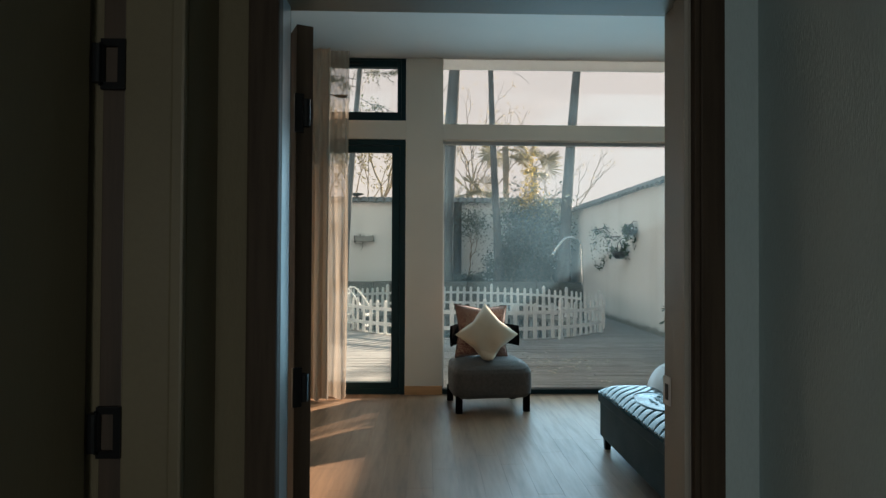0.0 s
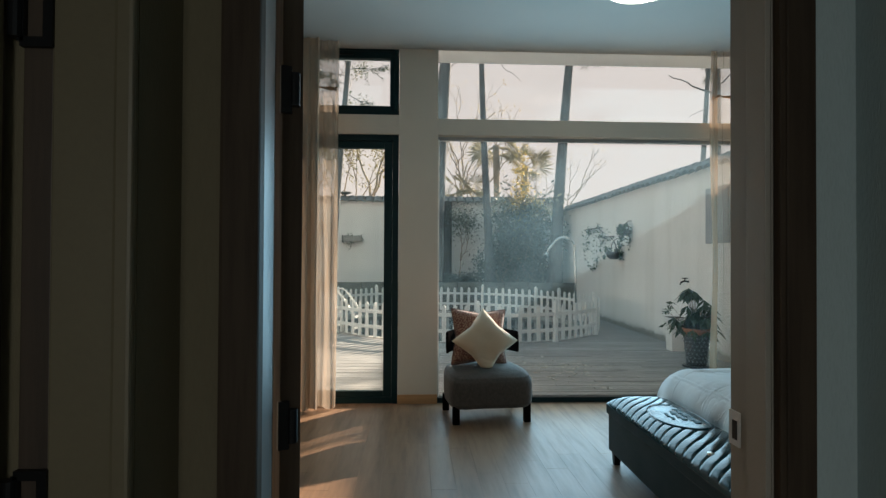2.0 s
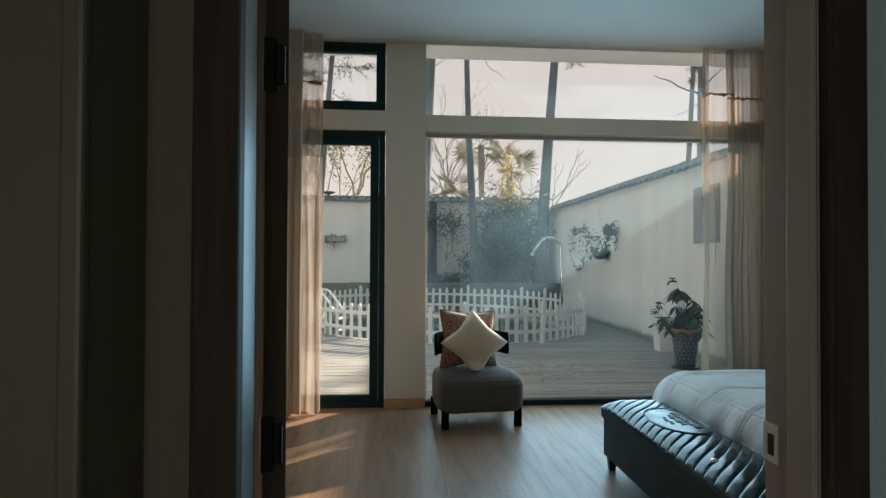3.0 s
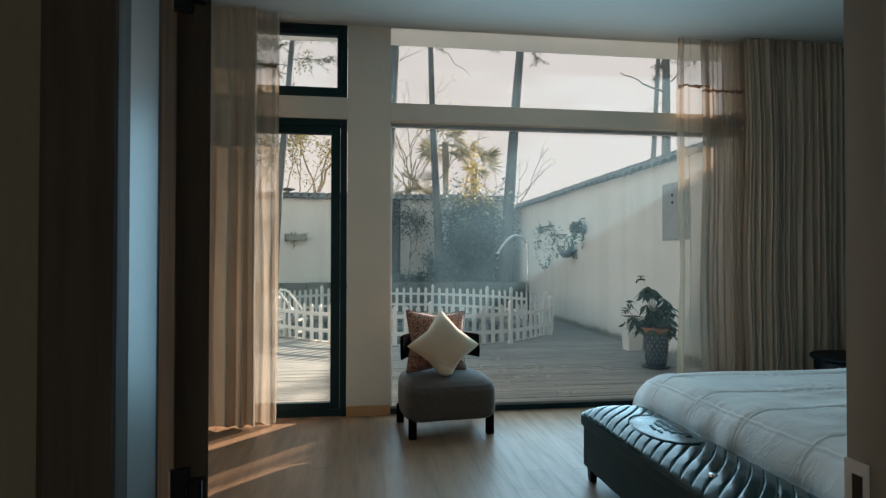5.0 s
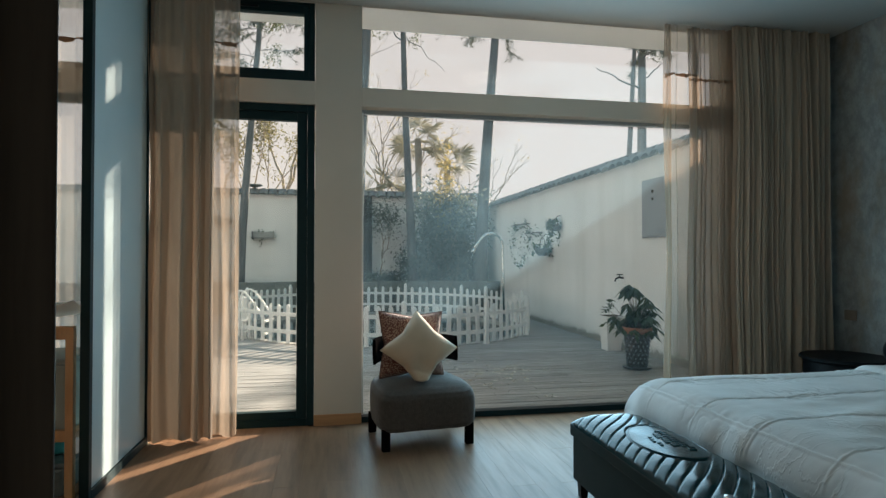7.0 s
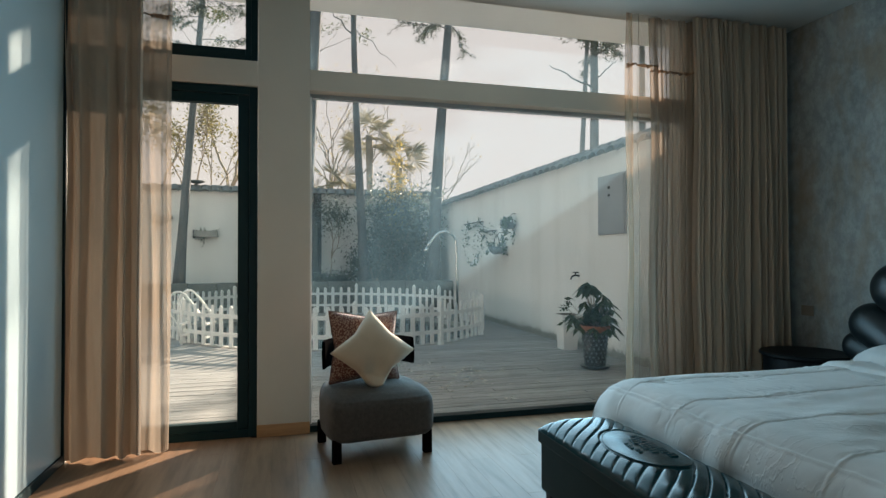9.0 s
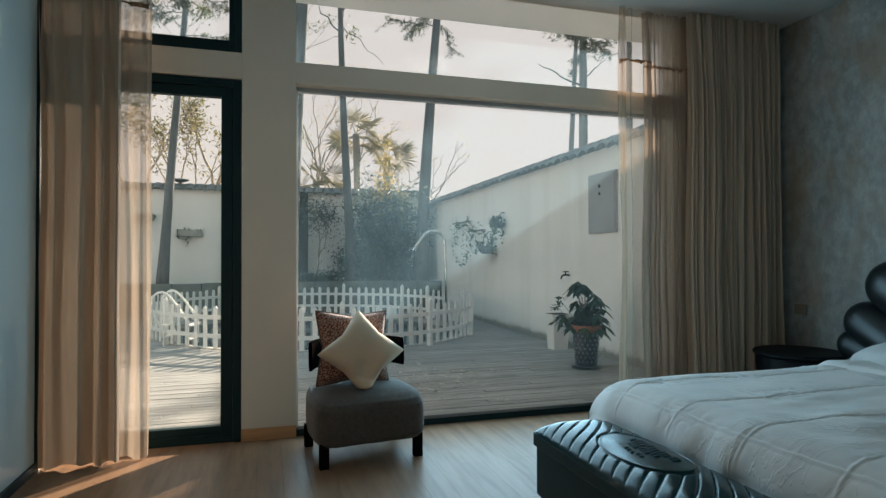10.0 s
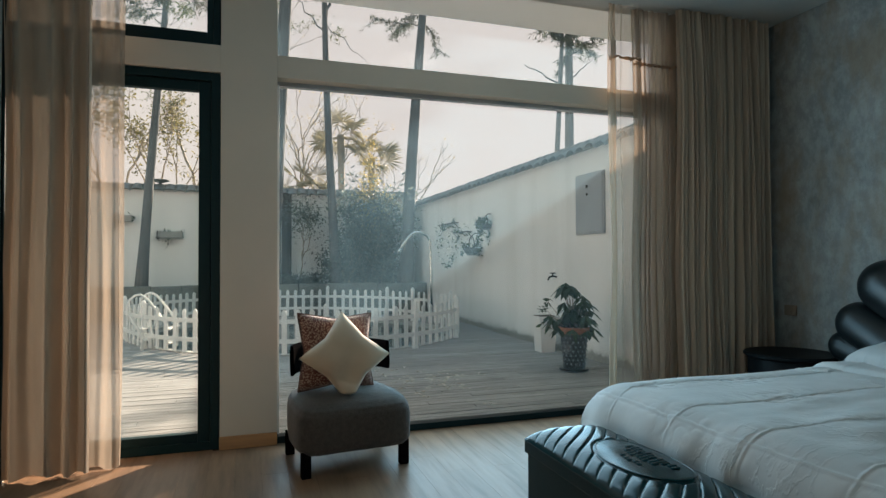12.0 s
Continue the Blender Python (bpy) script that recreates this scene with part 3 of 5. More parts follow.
part("glazing_bead", B((0.15, FY + 0.08, 0.012), (0.168, FY + 0.12, 2.485), 0.002), M_WHITE_METAL, w1, "pale glazing bead")
for z0, z1 in ((0.012, 2.485), (2.67, 3.62)):
    p = part("pane", B((0.168 if z0 < 1 else 0.15, FY + 0.096, z0), (3.45, FY + 0.104, z1)), M_PANE, w1, "large clear pane")
    p.visible_shadow = False
w3 = thing("window_3", "wide window behind ivory voile in the next room", "window", kind="structure")
window_frame(w3, -4.2, GX - 0.12, FZ, 2.512, 0.05, 0.09, FY + 0.02)
window_frame(w3, -4.2, GX - 0.12, 2.703, 3.33, 0.05, 0.09, FY + 0.02)
structure("eaves", B((-6, FY + 0.26, 3.57), (6, 7.05, 3.74), 0.01).box((-6, FY + 0.02, 3.62), (6, FY + 0.26, 4.1)), M_SOFFIT, "white rendered eaves soffit outside the window", "eaves")


# ---- curtains ----
def curtain_sheet(x0, x1, z0, z1, y, folds, amp, seed, nz=26, per=16):
    """Hanging cloth with uneven folds that gather under the heading."""
    rnd = random.Random(seed)
    n = int(folds * per)
    step = [rnd.choice((rnd.uniform(0.25, 0.6), rnd.uniform(0.8, 1.4), rnd.uniform(1.6, 2.5))) for _ in range(int(folds * 2) + 3)]
    ph = [0.0]
    for i in range(n + 1):
        f = i / per * 2
        k = int(f)
        ph.append(ph[-1] + 2 * math.pi / per * (step[k] + (step[k + 1] - step[k]) * (f - k)))
    off = rnd.uniform(0, 9)

    def fn(u, v):
        i = min(n, int(round(u * n)))
        z, p = z0 + (z1 - z0) * v, ph[i]
        big = 0.70 + 0.85 * noise.noise((u * folds * 0.8 + off, v * 0.6, seed))
        a = amp * big * (1.0 - 0.4 * v ** 4)
        wave = math.sin(p + 0.35 * math.sin(2.0 * v + seed)) + 0.28 * math.sin(2.1 * p + off + 0.8 * v) + 0.35 * v ** 6 * math.sin(3 * p)
        x = x0 + (x1 - x0) * u + 0.012 * noise.noise((u * 4, v * 2.2, off)) * (1 - v) * 2 + 0.012 * math.sin(2.6 * z + seed) * (1 - u)
        yy = y + a * wave + 0.010 * v ** 8 * noise.noise((x * 30, z * 9, seed)) + 0.014 * noise.noise((x * 2.5, z * 1.2, seed))
        zz = z + (0.012 * math.sin(p * 0.5 + seed) if v < 0.02 else 0.0)
        return (x, yy, zz)

    return Geo().grid(fn, n, nz)


cl = thing("curtain", "beige linen drape with sheer voile beside the garden door", "curtain", (0, 0, 0.0), group="window curtains")
part("drape", curtain_sheet(-1.375, -0.935, FZ + 0.015, 3.325, 5.68, 3.4, 0.042, 3, per=26), M_DRAPE, cl, "opaque beige linen drape", True)
part("sheer", curtain_sheet(-1.0, -0.765, FZ + 0.015, 3.325, 5.74, 2.6, 0.022, 5, per=24), M_SHEER_DENSE, cl, "sheer sand-coloured voile", True)
part("tape", curtain_sheet(-0.995, -0.77, 2.875, 2.90, 5.735, 2.6, 0.022, 5, nz=2, per=24), M_TAPE, cl, "brown tie tape", True)
cr = thing("curtain", "long beige linen drape with sheer voile over window edge", "curtain", (0, 0, 0.0), group="window curtains")
part("sheer", curtain_sheet(2.775, 3.06, FZ + 0.015, 3.325, 5.80, 2.2, 0.026, 11, per=26), M_SHEER, cr, "thin clear sand-coloured voile", True)
part("sheer_edge", curtain_sheet(2.735, 2.80, FZ + 0.015, 3.325, 5.79, 1.2, 0.012, 17, per=20), M_HEM, cr, "doubled hem of the voile", True)
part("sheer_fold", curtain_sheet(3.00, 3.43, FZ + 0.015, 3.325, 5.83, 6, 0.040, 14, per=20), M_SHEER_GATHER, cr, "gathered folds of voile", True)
part("drape", curtain_sheet(3.37, 4.33, FZ + 0.015, 3.325, 5.73, 17, 0.066, 8, per=20), M_DRAPE, cr, "opaque beige linen drape", True)
part("tape", curtain_sheet(2.745, 3.06, 2.875, 2.90, 5.790, 2.2, 0.026, 11, nz=2, per=26), M_TAPE, cr, "brown tie tape", True)
part("tape", curtain_sheet(3.00, 3.43, 2.85, 2.875, 5.818, 6, 0.040, 14, nz=2, per=20), M_TAPE, cr, "brown tie tape", True)
part("lining", curtain_sheet(4.30, 4.40, FZ + 0.015, 3.32, 5.80, 1.5, 0.012, 4), M_BIN, cr, "blue-grey blackout lining", True)
cn = thing("curtain", "ivory voile curtain across the next room's window", "curtain", group="window curtains")
part("sheer", curtain_sheet(-4.2, -1.56, FZ + 0.015, 3.32, 5.74, 15, 0.030, 21), M_SHEER_ROOM, cn, "", True)
part("tape", curtain_sheet(-4.2, -1.56, 2.83, 2.855, 5.715, 15, 0.030, 21, nz=2), M_TAPE, cn, "brown tie tape", True)

# ---- ceiling lamp ----
lamp = thing("ceiling_light", "round flush opal ceiling light, switched on", "ceiling light", (1.56, 4.50, CZ))
part("base", Geo().lathe([(0.25, 0.0), (0.26, -0.006), (0.26, -0.018), (0.25, -0.02)]), M_WHITE_METAL, lamp)
part("diffuser", Geo().lathe([(0.248, -0.02), (0.246, -0.030), (0.235, -0.036), (0.18, -0.041), (0.09, -0.043), (0.01, -0.044)], sides=40), M_LAMP, lamp, "glowing opal diffuser", True)


# ---- chair and cushions ----
chair = thing("slipper_chair", "low grey tweed chair with curved dark wood back", "chair", (0.588, 5.239, -0.035), 7.1, size=1.027)


def seat_top(u, v):
    a, b = 2 * math.pi * u, v * math.pi / 2
    n = 6.5
    ca, sa = math.cos(a), math.sin(a)
    k = (abs(ca) ** n + abs(sa) ** n) ** (-1 / n)
    w = 0.352 - 0.045 * max(0, sa)
    prof = [(0.93, 0.13), (0.99, 0.16), (1.0, 0.22), (1.0, 0.31), (0.985, 0.355), (0.93, 0.392), (0.82, 0.412), (0.5, 0.424), (0.02, 0.43)]
    f = v * (len(prof) - 1)
    i = min(int(f), len(prof) - 2)
    s, z = [prof[i][q] + (prof[i + 1][q] - prof[i][q]) * (f - i) for q in (0, 1)]
    x, y = k * ca * w * s, 0.245 + k * sa * 0.30 * s
    z += 0.012 * (y / 0.55) - 0.020 * math.exp(-((y + 0.05) / 0.10) ** 2) * (z - 0.13) / 0.3
    return (x, y, z + 0.004 * noise.noise((x * 9, y * 9, z * 9)))


part("seat", Geo().grid(seat_top, 72, 32), M_TWEED, chair, "dark grey tweed upholstered seat", True)
part("seat_rail", B((-0.30, 0.0, 0.122), (0.30, 0.50, 0.145), 0.006), M_DARKWOOD, chair)
for sx, sy in ((-1, 0), (1, 0), (-1, 1), (1, 1)):
    part("leg", B((sx * 0.297 - 0.027, -0.012 + sy * 0.47, 0.0), (sx * 0.297 + 0.027, 0.038 + sy * 0.47, 0.15), 0.005), M_DARKWOOD, chair)


def backrest(u, v):
    a = radians(-78 + 156 * u)
    side, w = v * 2 * math.pi, 0.012
    r = 0.315 + w * math.cos(side)
    z = 0.632 + 0.090 * max(-1, min(1, 1.6 * math.sin(side)))
    return (r * math.sin(a) * 1.02, 0.27 + r * math.cos(a) * 0.85 + 0.10 * (z - 0.5), z - 0.02 * abs(math.sin(a)))


part("backrest", Geo().grid(backrest, 40, 16), M_DARKWOOD, chair, "curved ebonised wooden back band", True)
for sx in (-1, 1):
    part("back_post", Geo().tube([(sx * 0.14, 0.53, 0.14), (sx * 0.15, 0.56, 0.53)], 0.018, 8), M_DARKWOOD, chair)


def cushion(name, label, m, size, puff, mat_, piping=None, seed=1, droop=0.0):
    th = thing(name, label, "cushion")
    th.matrix_world = m

    def fn(sgn):
        def go(u, v):
            p, q = 2 * u - 1, 2 * v - 1
            edge = (1 - p ** 4) * (1 - q ** 4)
            pin = 1 - 0.17 * (1 - abs(p * q)) * max(abs(p), abs(q)) ** 3
            x, y = p * size * pin, q * size * pin
            z = sgn * puff * edge ** 0.55
            z += edge * 0.012 * noise.noise((x * 7, y * 7, seed)) - droop * 0.05 * math.exp(-((x + 0.5 * size) ** 2 + (y + 0.5 * size) ** 2) / 0.006)
            if droop:
                # the lower corner is squashed blunt on the seat and creases
                c = -(p + q) / 2
                k = max(0.0, c - 0.84)
                x, y = x + k * size, y + k * size
                k = max(0.0, c - 0.60)
                z += (sgn * 0.05 + 0.035 * math.sin(7 * (p - q)) + 0.02) * k
                z -= sgn * 0.010 * math.exp(-((c - 0.62 - 0.05 * math.sin(5 * (p - q))) / 0.045) ** 2) * edge
            return (x, y, z)
        return go
    g = Geo().grid(fn(1), 36, 36)
    g.grid(fn(-1), 36, 36)
    part("cover", g, mat_, th, "", True)
    if piping:
        pts = []
        for k in range(96):
            a = k / 96 * 4
            e, f = int(a), (a % 1) * 2 - 1
            p, q = [(f, -1), (1, f), (-f, 1), (-1, -f)][e]
            x, y, _ = fn(1)((p + 1) / 2, (q + 1) / 2)
            pts.append((x, y, 0))
        pts.append(pts[0])
        part("piping", Geo().tube(pts, 0.005, 6, False), piping, th, "dark corded piping", True)
    return th


cushion("cushion", "square rust block-print cushion leaning on the chair back", pose(0.512, 5.609, 0.638, 77, 2, 7), 0.2505, 0.075, M_FLORAL, M_PIPING, 2)
cushion("cushion", "plain cream velvet cushion standing on its corner", pose(0.546, 5.413, 0.631, 69, 0, 5) @ pose(0, 0, 0, 0, 0, 45), 0.2065, 0.085, M_CREAM, None, 5, 1.0)

# ---- bench at the bed's foot ----
bench = thing("storage_bench", "dark teal leather storage bench with channelled lid", "bench", (1.245, 2.64, -0.035), size=1.027)
BW, BL = 0.42, 1.62
part("body", B((0.012, 0.012, 0.085), (BW - 0.012, BL - 0.012, 0.325), 0.008), M_LEATHER_FLAT, bench)
part("lid_rail", B((0.0, 0.0, 0.322), (BW, BL, 0.385), 0.008), M_LEATHER_FLAT, bench)


def lid(u, v):
    x, y = BW * u, BL * v
    p, q = abs(2 * u - 1), abs(2 * v - 1)
    dome = (max(0.0, 1 - p ** 3.2) ** 0.55) * (max(0.0, 1 - q ** 16) ** 0.5)
    d = (y - 0.48 * u + 0.05 * math.sin(math.pi * u)) / 0.084
    groove = abs((d % 1) - 0.5) * 2
    r = math.hypot((x - 0.225) / 0.138, (y - 1.03) / 0.25)
    rib = -0.010 * groove ** 8 + 0.0020 * (1 - groove ** 2)
    s = 1 / (1 + math.exp(-(r - 1.06) * 40))
    rib = rib * s + 0.004 * (1 - s) - 0.008 * math.exp(-((r - 1.05) / 0.04) ** 2)
    return (x, y, 0.383 + dome * (0.068 + rib) + 0.003 * noise.noise((x * 8, y * 8, 3)))


part("lid_cushion", Geo().grid(lid, 120, 360), M_LEATHER, bench, "glossy channel-stitched leather lid", True)
ring = [(0.225 + 0.138 * math.cos(a), 1.03 + 0.25 * math.sin(a)) for a in [2 * math.pi * k / 72 for k in range(73)]]
em = part("emblem", Geo().tube([(x, y, lid(x / BW, y / BL)[2] - 0.001) for x, y in ring], 0.0045, 8, False), M_LEATHER, bench, "oval embossed leather emblem", True)
for sx, sy, w, h in ((0.045, 0.0, 0.035, 0.30), (0.0, 0.01, 0.03, 0.20), (-0.055, 0.0, 0.016, 0.14)):
    g = Geo()
    k = int(h / 0.024)
    for i in range(k):
        yy = 1.03 + sy - h / 2 + (i + 0.5) * h / k
        xx = 0.225 + sx + 0.006 * math.sin(i * 2.1)
        zz = lid(xx / BW, yy / BL)[2]
        g.box((xx - w / 2, yy - 0.007, zz - 0.002), (xx + w / 2, yy + 0.007, zz + 0.005), 0.002)
    part("raised_bar", g, M_LEATHER, em)
part("button", Geo().lathe([(0.018, 0.0), (0.016, 0.01), (0.004, 0.014)], (0.10, 0.42)), M_CHROME, bench).location.z = 0.44
for sx, sy in ((0.05, 0.05), (BW - 0.05, 0.05), (0.05, BL - 0.06), (BW - 0.05, BL - 0.06)):
    part("foot", Geo().tube([(sx, sy, 0.09), (sx, sy, 0.0)], [0.034, 0.026], 4), M_BLACK, bench)

# ---- bed ----
bed = thing("bed", "made double bed with dark upholstered base and rolled headboard", "bed", (1.707, 2.456, -0.035), size=1.027)
part("base", B((0.05, 0.06, 0.08), (2.55, 1.92, 0.34), 0.02), M_BED, bed)
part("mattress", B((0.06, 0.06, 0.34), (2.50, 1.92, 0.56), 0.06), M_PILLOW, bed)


def roll(a, b, r):
    a, b = Vector(a), Vector(b)
    pts, rad = [], []
    d = (b - a).normalized()
    for k in range(10):
        t = math.pi / 2 * k / 9
        pts.append(a - d * r * math.cos(t)), rad.append(max(0.004, r * math.sin(t)))
    pts += [a.lerp(b, 0.5), b]
    rad += [r * 1.03, r]
    for k in range(1, 10):
        t = math.pi / 2 * k / 9
        pts.append(b + d * r * math.sin(t)), rad.append(max(0.004, r * math.cos(t)))
    return Geo().tube(pts, rad, 28)


for a, b, r in (((2.46, 2.12, 1.04), (2.46, 1.47, 0.64), 0.19), ((2.44, 2.31, 0.77), (2.44, 1.68, 0.41), 0.16), ((2.43, 2.42, 0.60), (2.43, 1.82, 0.40), 0.112), ((2.47, 1.9, 1.22), (2.47, 0.9, 1.22), 0.18)):
    part("headboard_roll", roll(a, b, r), M_BLACK_LEATHER, bed, "plump black leather roll", True)

quilt = thing("quilt", "white cotton quilt with stitched ridges, slightly rumpled", "bedding", (1.707, 2.456, -0.035), size=1.027)
QX, QY, QT, HEM = 2.35, 1.98, 0.60, 1.45


def fall(d, r=0.19):
    """Sheet past an edge by d: how far out and how far down it goes."""
    if d <= 0:
        return 0.0, 0.0
    a = min(d / r, math.pi / 2)
    rest = max(0.0, d - r * math.pi / 2)
    return r * math.sin(a) + rest * 0.22, r * (1 - math.cos(a)) + rest * 0.975


def ridge(d, w=0.0065):
    return math.exp(-(d / w) ** 2)


def quilt_top(u, v):
    sx, sy = -0.34 + (QX + 0.34) * u, -0.34 + (QY + 0.70) * v
    ox, dx = fall(0.16 - sx)
    oy, dy = fall(sy - (QY - 0.17))
    oy2, dy2 = fall(0.10 - sy)
    x, y = max(sx, 0.16) - ox, min(max(sy, 0.10), QY - 0.17) + oy - oy2
    drop = math.sqrt(dx * dx + (dy + dy2) ** 2) if dx and (dy or dy2) else dx + dy + dy2
    h = 0.0
    # long stitched ridges with rounded turns near the foot, puckered along the thread
    near = 9.0
    for k in range(6):
        c = 0.14 + 0.40 * k
        d = sy - c + 0.03 * noise.noise((sx * 1.3, k, 1))
        near = min(near, abs(d))
    d = sx - 0.03 - 0.03 * noise.noise((sy * 1.4, 5, 0))
    near = min(near, abs(d), abs(sx - 1.35 - 0.02 * noise.noise((sy * 2, 3, 0))))
    h += 0.0072 * ridge(near) - 0.0040 * ridge(near, 0.022) + 0.0045 * noise.noise((sx * 22, sy * 22, 1)) * ridge(near, 0.05)
    pucker = noise.noise((sx * 14, sy * 14, 5.0))
    h -= 0.020 * ridge(pucker, 0.13) * max(0.0, noise.noise((sx * 2.3, sy * 2.3, 7.7)) - 0.06) * ridge(near, 0.11)
    crease = noise.noise((sx * 3.2, sy * 7.5, 2.0)) * noise.noise((sx * 1.1, sy * 1.3, 9.0))
    rump = max(0.0, noise.noise((sx * 2.1 + 3, sy * 1.7, 6.0)))
    h += 0.018 * noise.noise((sx * 1.5, sy * 1.5, 0.5)) + 0.034 * crease - 0.014 * rump * abs(noise.noise((sx * 9, sy * 16, 4.0)))
    h += 0.007 * noise.noise((sx * 5.5, sy * 13, 8.0)) * max(0.0, noise.noise((sx * 1.7, sy * 2.1, 3.3)) + 0.25)
    edge = 0.022 * math.sin(sy * 17 + 3 * noise.noise((sy * 3, 1, 1))) * min(1, dx * 2.5) + 0.03 * noise.noise((sx * 5, sy * 5, 7)) * min(1, drop * 4)
    fold = 0.006 * (1 / (1 + math.exp(-(sx - 1.72 - 0.05 * math.sin(sy * 3)) * 60)))
    return (x + edge, y + edge * 0.7, max(0.10, QT - drop) + (h + fold if drop < 0.25 else h * 0.5))


part("cover", Geo().grid(quilt_top, 480, 480), M_QUILT, quilt, "", True)


def turned_hem(u, v):
    """The quilt's top edge, folded back over itself."""
    sx = HEM + 0.06 * math.sin(2.2 * v + 0.4) + 0.50 * u
    p = quilt_top((sx + 0.34) / (QX + 0.34), v)
    lift = 0.026 * min(1.0, u * 14) ** 0.5 + 0.008 * noise.noise((u * 3, v * 9, 2)) * min(1.0, u * 6)
    return (p[0], p[1], p[2] + lift)


part("turned_hem", Geo().grid(turned_hem, 40, 240), M_QUILT, quilt, "folded-back top edge of the quilt", True)


def pillow(name, label, m, mat_):
    th = thing(name, label, "pillow")
    th.matrix_world = m

    def fn(sgn):
        def go(u, v):
            p, q = 2 * u - 1, 2 * v - 1
            e = (1 - p ** 4) * (1 - q ** 4)
            x, y = p * 0.30, q * 0.40
            return (x, y, sgn * 0.10 * e ** 0.5 + 0.02 * e * noise.noise((x * 6, y * 6, 1)))
        return go
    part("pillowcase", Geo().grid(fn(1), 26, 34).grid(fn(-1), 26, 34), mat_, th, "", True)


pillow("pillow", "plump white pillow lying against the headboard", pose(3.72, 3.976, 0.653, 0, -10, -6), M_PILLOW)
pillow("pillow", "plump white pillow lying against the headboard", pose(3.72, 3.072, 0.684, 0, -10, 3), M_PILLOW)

ns = thing("nightstand", "round black lacquered nightstand beside the bed", "nightstand", (4.095, 5.331, -0.035), size=0.98)
ns.scale.z = 0.955
part("top", Geo().lathe([(0.01, 0.51), (0.33, 0.51), (0.345, 0.52), (0.345, 0.535), (0.335, 0.545), (0.01, 0.545)], sides=64), M_TABLE, ns, "", False)
part("drum", Geo().lathe([(0.295, 0.0), (0.31, 0.02), (0.31, 0.49), (0.305, 0.51)], sides=64), M_TABLE, ns, "", True)
outlet = thing("wall_socket", "small brown wall socket on the plaster wall", "socket", (RX, 5.62, 0.79))
part("plate", B((-0.012, -0.06, -0.045), (0.0, 0.06, 0.045), 0.003), M_ORANGE, outlet)
part("insert", B((-0.016, -0.03, -0.025), (-0.012, 0.03, 0.025), 0.001), M_ORANGE, outlet)

# ---- next room: changing table ----
tb = thing("changing_table", "beech changing table with white tray and grey bins", "table", (-1.49, 4.694, -0.035), size=1.027)
for x, y in ((0, 0), (-0.85, 0), (0, 0.55), (-0.85, 0.55)):
    part("leg", B((x - 0.02, y - 0.02, 0), (x + 0.02, y + 0.02, 0.93), 0.003), M_PINE, tb)
part("rail", B((-0.83, -0.018, 0.86), (-0.02, 0.018, 0.93), 0.003), M_PINE, tb)
part("rail", B((-0.83, -0.018, 0.32), (-0.02, 0.018, 0.38), 0.003), M_PINE, tb)
part("shelf", B((-0.83, 0.02, 0.33), (-0.02, 0.53, 0.35), 0.002), M_PINE, tb)
part("tray", Geo().grid(lambda u, v: (-0.86 + 0.87 * u, 0.0 + 0.55 * v, 0.95 + 0.07 * abs(2 * v - 1) ** 2 + 0.05 * abs(2 * u - 1) ** 4), 16, 16), M_WHITE_METAL, tb, "white padded changing tray", True)
for i, (x, mat_) in enumerate(((-0.18, M_BINGREY), (-0.52, M_BINGREY))):
    bn = thing("storage_bin", "soft grey storage bin on the shelf", "storage bin", (-1.49 + x * 1.027, 4.962, 0.324), group="storage bins", size=1.027)
    part("body", B((-0.15, -0.22, 0.002), (0.15, 0.22, 0.37), 0.02), mat_, bn)
    part("rim", B((-0.158, -0.228, 0.37), (0.158, 0.228, 0.40), 0.01), mat_, bn)
bowl = thing("hanging_basin", "shallow pale plastic basin hooked on the changing table rail", "basin", (-1.657, 4.561, 0.822), size=1.027)
part("basin", Geo().lathe([(0.01, 0.0), (0.06, 0.006), (0.09, 0.035), (0.104, 0.10), (0.098, 0.10)], sides=28), M_WHITE_METAL, bowl, "", True)
vac = thing("stroller_handle", "black padded stroller handle on a steel tube", "stroller", (-1.595, 4.345, -0.035), size=1.027)
part("grip", roll((-0.10, 0, 0.545), (0.012, 0, 0.545), 0.072), M_BLACK, vac, "", True)
part("tube", Geo().tube([(-0.10, 0, 0.545), (-0.06, 0, 0.25), (-0.03, 0, 0.0)], 0.018), M_CHROME, vac)
box_ = thing("plastic_box", "low glossy blue-grey plastic box under the changing table", "storage box", (-1.785, 5.003, -0.035), size=1.027)
part("body", B((-0.23, -0.24, 0.0), (0.23, 0.24, 0.155), 0.02), M_GLOSSBOX, box_)
part("lid", B((-0.24, -0.25, 0.157), (0.24, 0.25, 0.186), 0.01), M_GLOSSBOX, box_, "ribbed glossy lid")
toy = thing("toy", "small teal plastic toy on a plastic box", "toy", (-1.652, 4.962, 0.157), size=1.027)
part("body", Geo().lathe([(0.05, 0.0), (0.07, 0.02), (0.05, 0.06), (0.02, 0.07)]), M_TEAL, toy, "", True)

# ---- garden ----
structure("ground", B((-150, 6.2, -0.6), (150, 400, -0.30)), M_GROUND, "bare winter ground around the house", "ground")
WX, WY = 4.1, 16.8
structure("garden_wall_east", B((WX, FY + 0.3, -0.3), (WX + 0.24, WY + 0.24, 2.66)), M_LIME, "white limewashed garden wall with rain streaks and moss", "garden wall")
structure("garden_wall_north", B((-9.0, WY, -0.3), (WX, WY + 0.24, 2.90)), M_LIME, "white limewashed garden wall at the yard's end", "garden wall")
structure("garden_wall_west", B((-9.24, 6.2, -0.3), (-9.0, WY + 0.24, 2.75)), M_LIME, "white limewashed garden wall", "garden wall")

